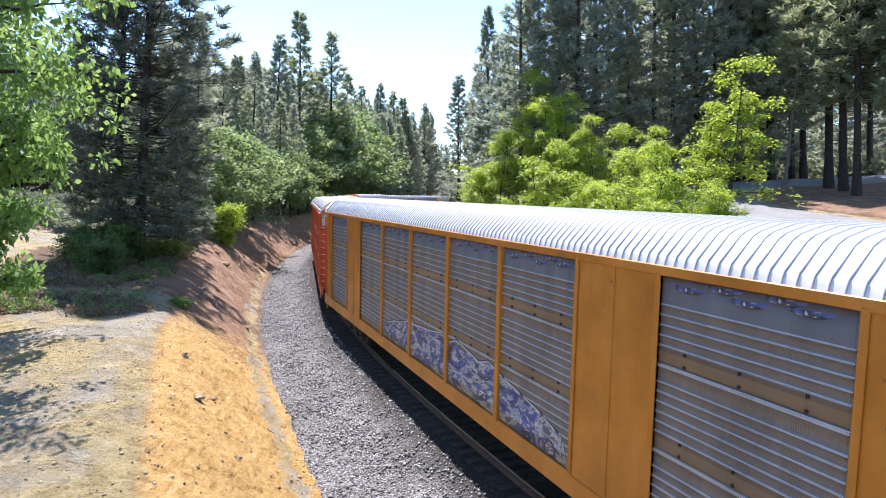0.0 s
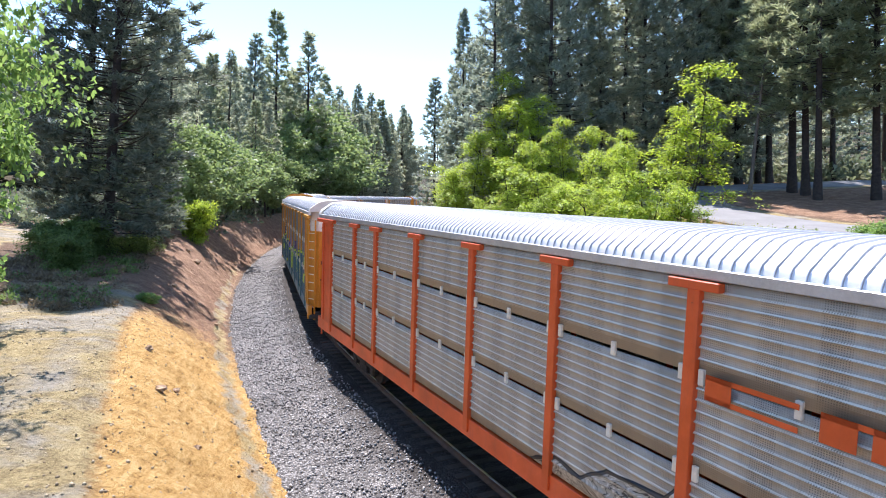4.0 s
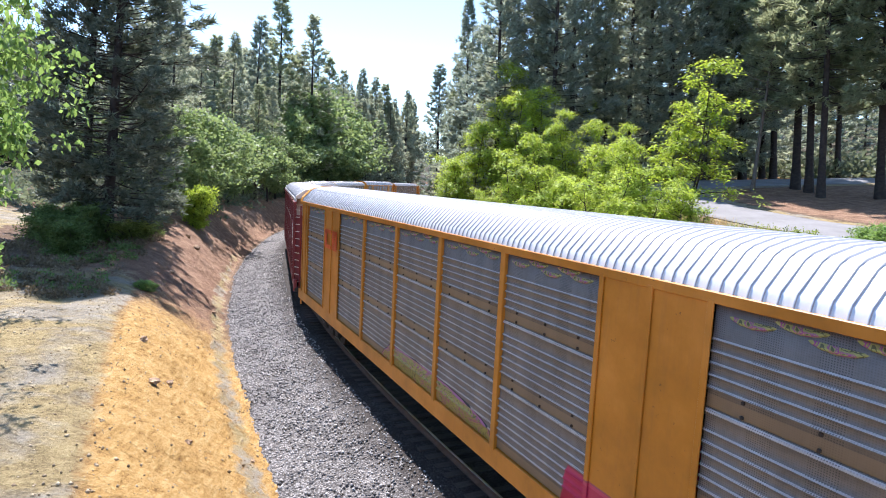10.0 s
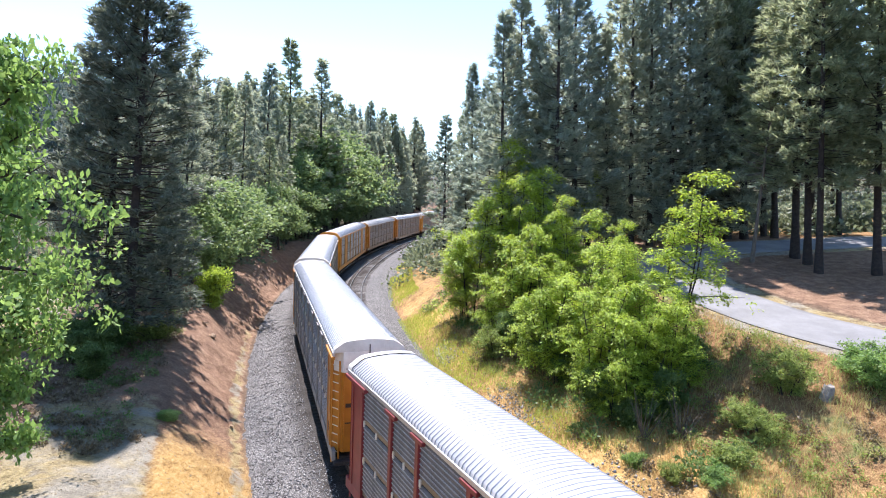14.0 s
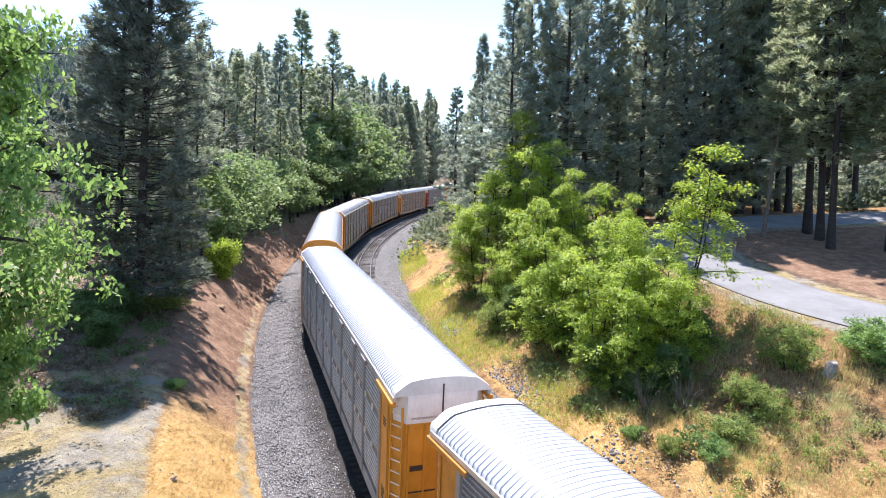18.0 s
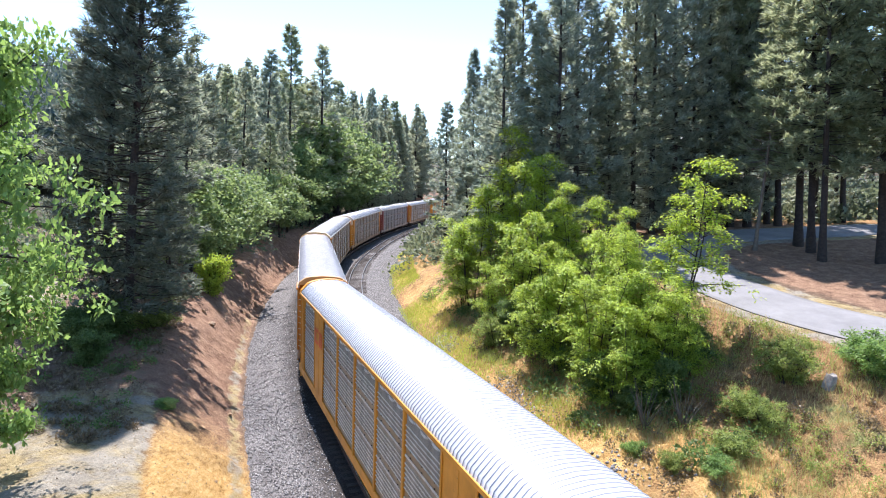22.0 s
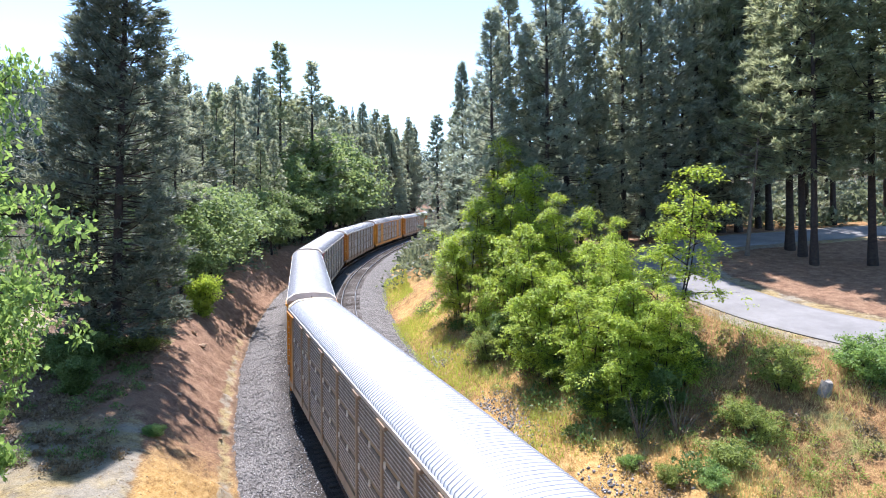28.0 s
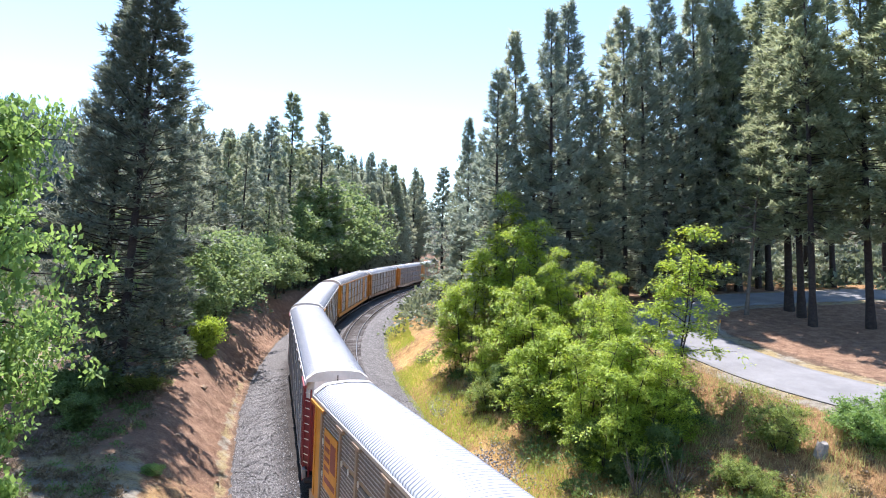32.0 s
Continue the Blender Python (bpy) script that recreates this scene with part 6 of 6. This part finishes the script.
def far_woods():
    """The wooded hills in the distance, one sheet of small conifers."""
    rng = np.random.default_rng(9)
    n = 8000
    az = np.radians(np.where(rng.random(n) < 0.6, rng.uniform(-42, 14, n), rng.uniform(-75, 75, n)))
    dist = 160 + 400 * rng.random(n)
    x, y = dist * np.sin(az), dist * np.cos(az)
    s, d = line_coords(x, y)
    keep = ((d < -30) | (d > 50)) & (dist > 165)
    x, y, dist = x[keep], y[keep], dist[keep]
    z = land(x, y)
    vs, fs, o = [], [], 0
    for px, py, pz in zip(x, y, z):
        tall = rng.uniform(15, 28)
        r = tall * rng.uniform(0.10, 0.15)
        m = 42
        t = (np.arange(m) + rng.random(m)) / m
        a = np.arange(m) * 2.4 + rng.random() * 6
        full = r * (1 - t) ** 0.8 * rng.uniform(0.7, 1.2, m) + 0.2
        c = np.column_stack([np.zeros(m), np.zeros(m), tall * (0.12 + 0.88 * t)])
        out = np.column_stack([np.cos(a), np.sin(a), np.full(m, -0.15)])
        lat = np.column_stack([-np.sin(a), np.cos(a), np.zeros(m)])
        tip = c + out * full[:, None]
        w = full * 0.36
        up = c + [0, 0, tall * 0.05]
        v = np.stack([up, tip - lat * w[:, None], tip + out * 0.2, tip + lat * w[:, None]], 1).reshape(-1, 3) + [px, py, pz]
        vs.append(v)
        fs.append(np.arange(4 * m).reshape(-1, 4) + o)
        o += 4 * m
    me = mesh_np("far_woods", np.vstack(vs), np.vstack(fs), [M["far_needles"]])
    tagged(new("distant_woods", me), "wooded hills of dark conifers in the distance", "woods", kind="stuff")


far_woods()


def bushes(name, label, category, n, pick, tall, mat_name, seed, leaf=0.3, per=42, dome=0.9):
    """Low growth in the wood or brush on the slope: many small clumps in one sheet."""
    rng = np.random.default_rng(seed)
    x, y = pick(rng, n)
    d = line_coords(x, y)[1]
    x, y = x[(d < -8.5) | (d > 9.5)], y[(d < -8.5) | (d > 9.5)]
    z = land(x, y)
    r = tall * rng.uniform(0.5, 1.2, len(x))
    off = unit(rng.normal(size=(len(x), per, 3))) * rng.random((len(x), per, 1)) ** 0.4
    off[:, :, 2] = np.abs(off[:, :, 2])
    base = np.column_stack([x, y, z])[:, None] + off * r[:, None, None] * [1, 1, dome]
    way = unit(off + rng.normal(0, 0.5, off.shape))
    v, f = leaves(base.reshape(-1, 3), way.reshape(-1, 3), leaf, 0.55, rng)
    tagged(new(name, mesh_np(name, v, f, [M[mat_name]])), label, category, kind="stuff")


def sector(a0, a1, r0, r1):
    def pick(rng, n):
        a, r = np.radians(rng.uniform(a0, a1, n)), rng.uniform(r0, r1, n)
        return r * np.sin(a), r * np.cos(a)
    return pick


bushes("wood_undergrowth", "grey-green undergrowth beneath the pines", "undergrowth", 620, sector(1, 52, 76, 130), 2.6, "leaf_under", 21, 0.7, 60)
bushes("bank_undergrowth", "grey-green undergrowth beneath the trees on the bank", "undergrowth", 460, sector(-34, 0, 62, 150), 2.0, "leaf_under", 22, 0.5, 56)


def blades(name, label, n, pick, tall, mat_name, seed, wide=0.012):
    """A stand of grass blades."""
    rng = np.random.default_rng(seed)
    x, y = pick(rng, n)
    z = land(x, y)
    base = np.column_stack([x, y, z - 0.02])
    way = unit(np.column_stack([rng.normal(0, 0.35, (len(x), 2)), np.ones(len(x))]))
    v, f = spikes(base, way, tall, wide / tall, rng)
    tagged(new(name, mesh_np(name, v, f, [M[mat_name]])), label, "grass", kind="stuff")


def band(s0, s1, d0, d1, k=0.5, ph=0.0, cut=-0.1):
    def pick(rng, n):
        s, d = rng.uniform(s0, s1, n), rng.uniform(d0, d1, n)
        p = np.array([on_line(a, b) for a, b in zip(s, d)])
        keep = wave(p[:, 0], p[:, 1], k, ph) + rng.normal(0, 0.25, n) > cut
        return p[keep, 0], p[keep, 1]
    return pick


blades("dry_grass", "dry straw-coloured grass on the embankment", 44000, band(-86, -30, 10, 23, 0.9, 0.5, -0.05), 0.45, "straw", 1, 0.025)
blades("bank_grass", "fresh green grass along the ditch", 46000, band(-72, 30, 8.2, 11.5, 0.35, 2.0, -0.05), 0.34, "lime_grass", 2, 0.035)
blades("road_verge_grass", "mixed green and straw grass below the road", 30000, band(-86, -30, 10.5, 23, 0.75, 4.0, 0.1), 0.55, "green_grass", 3, 0.025)
bushes("slope_weeds", "low green weeds on the embankment", "weeds", 1500, band(-86, -28, 10.5, 22.5, 0.8, 1.2, 0.1), 0.38, "leaf_olive", 23, 0.10, 70, 1.5)
bushes("slope_brush", "brown dry brush on the embankment", "brush", 1100, band(-86, -28, 10.5, 22, 0.9, 3.2, 0.05), 0.34, "brush", 24, 0.12, 60, 1.3)
bushes("bank_brush", "grey-brown brush beneath the pines", "brush", 520, band(-56, -30, -16, -9.3, 0.7, 0.2, -0.3), 0.34, "brush", 25, 0.13, 60)
bushes("bank_weeds", "dark green weeds beneath the pines", "weeds", 300, band(-55, -32, -15, -9.6, 0.9, 2.2, 0.0), 0.42, "leaf_skirt", 27, 0.12, 70)
bushes("verge_leaves", "shrubby green growth beneath the locusts", "undergrowth", 120, band(-66, -20, 11, 17, 0.8, 2.2, -0.1), 0.95, "leaf_shrub", 26, 0.2, 110)


# ---- small things ----
def build_stump():
    bm = bmesh.new()
    bmesh.ops.create_cone(bm, cap_ends=True, segments=14, radius1=0.30, radius2=0.2, depth=0.7)
    for v in bm.verts:
        v.co += Vector((random.uniform(-0.05, 0.05), random.uniform(-0.05, 0.05), random.uniform(-0.06, 0.1)))
    me = bm_mesh("stump", bm, M["wood_grey"], 0.03)
    x, y = place(36.4, 33.2)
    ob = tagged(new("tree_stump", me), "weathered grey tree stump on the slope", "stump")
    ob.matrix_basis = Matrix.Translation((x, y, height(x, y) + 0.2)) @ Matrix.Rotation(0.2, 4, "Y")


def build_rocks():
    """Clods and stones that have come down the cut."""
    rng = random.Random(8)
    for i, (s, d, r) in enumerate([(-63.5, -7.6, 0.22), (-62.6, -7.2, 0.16), (-66, -6.9, 0.14), (-60.5, -7.9, 0.18), (-57, -6.3, 0.12), (-36, -7.5, 0.4), (-34.5, -8.2, 0.3), (-49, -5.6, 0.14), (-70.5, -7.0, 0.13), (-54, -5.2, 0.1), (-64.8, -5.3, 0.1), (-46, -7.8, 0.2)]):
        bm = bmesh.new()
        r *= 0.7
        bmesh.ops.create_icosphere(bm, subdivisions=2, radius=r)
        for v in bm.verts:
            v.co *= rng.uniform(0.6, 1.25)
            v.co.z *= 0.75
        p = on_line(s, d)
        ob = tagged(new("rock", bm_mesh("rock", bm, M["rock"])), "dark brown clod of earth lying on the cut bank", "rock", "clods on the bank")
        ob.matrix_basis = Matrix.Translation((p.x, p.y, height(p.x, p.y) + r * 0.25)) @ Matrix.Rotation(i, 4, "Z")


def build_path_gravel():
    """Pebbles, clods and litter strewn over the dirt track and the cut bank."""
    rng = np.random.default_rng(17)
    n = 9000
    s = -84 + 34 * rng.random(n) ** 1.3
    k = rng.random(n)
    d = np.where(k < 0.55, -14.5 + 6.2 * rng.random(n), np.where(k < 0.8, -8.6 + 3.2 * rng.random(n), -5.7 + 0.8 * rng.random(n)))
    p = np.array([on_line(a, b) for a, b in zip(s, d)])
    p[:, 2] = land(p[:, 0], p[:, 1])
    r = 0.008 + 0.03 * rng.random(n) ** 3
    ico = np.array([[1, 0, 0], [-1, 0, 0], [0, 1, 0], [0, -1, 0], [0, 0, 1], [0, 0, -1]], float)
    tri = np.array([[0, 2, 4], [2, 1, 4], [1, 3, 4], [3, 0, 4], [2, 0, 5], [1, 2, 5], [3, 1, 5], [0, 3, 5]])
    v = ico[None] * (r[:, None, None] * rng.uniform(0.6, 1.5, (n, 6, 1))) + p[:, None] + [0, 0, 0.004]
    f = tri[None] + (np.arange(n) * 6)[:, None, None]
    tagged(new("path_gravel", mesh_np("path_gravel", v.reshape(-1, 3), f.reshape(-1, 3), [M["clod"]])), "small tan pebbles and clods on the dirt track", "gravel", kind="stuff")


def build_scree():
    """Grey stones washed out at the foot of the embankment."""
    rng = np.random.default_rng(29)
    n = 5200
    s = rng.uniform(-66, -30, n)
    d = 9.2 + 0.35 * wave(s, s * 0, 0.4, 3.0) + np.abs(rng.normal(0, 1.0, n))
    keep = wave(s, d * 0.6, 0.55, 1.3) + rng.normal(0, 0.2, n) > 0.1
    s, d = s[keep], d[keep]
    n = len(s)
    p = np.array([on_line(a, b) for a, b in zip(s, d)])
    p[:, 2] = land(p[:, 0], p[:, 1])
    r = 0.02 + 0.09 * rng.random(n) ** 2.5
    ico = np.array([[1, 0, 0], [-1, 0, 0], [0, 1, 0], [0, -1, 0], [0, 0, 1], [0, 0, -1]], float)
    tri = np.array([[0, 2, 4], [2, 1, 4], [1, 3, 4], [3, 0, 4], [2, 0, 5], [1, 2, 5], [3, 1, 5], [0, 3, 5]])
    v = ico[None] * (r[:, None, None] * rng.uniform(0.6, 1.4, (n, 6, 1))) + p[:, None] + [0, 0, 0.01]
    f = tri[None] + (np.arange(n) * 6)[:, None, None]
    tagged(new("scree", mesh_np("scree", v.reshape(-1, 3), f.reshape(-1, 3), [M["stone"]])), "grey stones washed out at the foot of the embankment", "gravel", kind="stuff")


def build_marker():
    """A slim marker post where the road bends."""
    bm = bmesh.new()
    box(bm, -0.05, 0.05, -0.02, 0.02, -0.3, 1.05)
    post = bm_mesh("post", bm, M["wood_grey"], 0.008)
    bm = bmesh.new()
    box(bm, -0.045, 0.045, -0.03, -0.021, 0.78, 1.0)
    ob = tagged(new("marker_post"), "slim grey marker post at the bend of the road", "post")
    child("post", post, ob)
    child("reflector", bm_mesh("reflector", bm, M["yellow"]), ob, "small amber reflector")
    ob.matrix_basis = Matrix.Translation((24.5, 44.9, height(24.5, 44.9)))


def build_deadwood():
    """A bare dead shrub on the slope."""
    rng = np.random.default_rng(4)
    parts = []
    for i in range(16):
        a = rng.uniform(0, 6.28)
        tip = np.array([math.cos(a) * rng.uniform(0.3, 1.1), math.sin(a) * rng.uniform(0.3, 1.1), rng.uniform(1.2, 2.6)])
        f = np.linspace(0, 1, 5)[:, None]
        line = f * tip + np.cumsum(rng.normal(0, 0.05, (5, 3)), 0) * f
        parts.append(tube(line, 0.022 * (1 - f[:, 0]) + 0.006, 4))
    v, q = join(parts)
    for az, dist in ((25.8, 30.5), (22.6, 30.0)):
        x, y = place(az, dist)
        ob = tagged(new("dead_shrub", mesh_np("dead_shrub", v, q, [M["bark_pale"]])), "bare grey dead shrub on the embankment", "shrub", "dead shrubs")
        ob.matrix_basis = Matrix.Translation((x, y, height(x, y) - 0.05))


build_ground()
build_rocks()
build_deadwood()
build_marker()
build_path_gravel()
build_scree()
build_ballast()
build_track("track_outer", 0.0, "outer railway track with rusty rails on wooden ties")
build_track("track_inner", 4.1, "empty inner railway track with rusty rails on wooden ties")
build_road()
build_stump()


def motions():
    for k, car in enumerate(TRAIN):
        walk(car, [(t, car_pose(k, t)) for t in range(0, 33)])


motions()
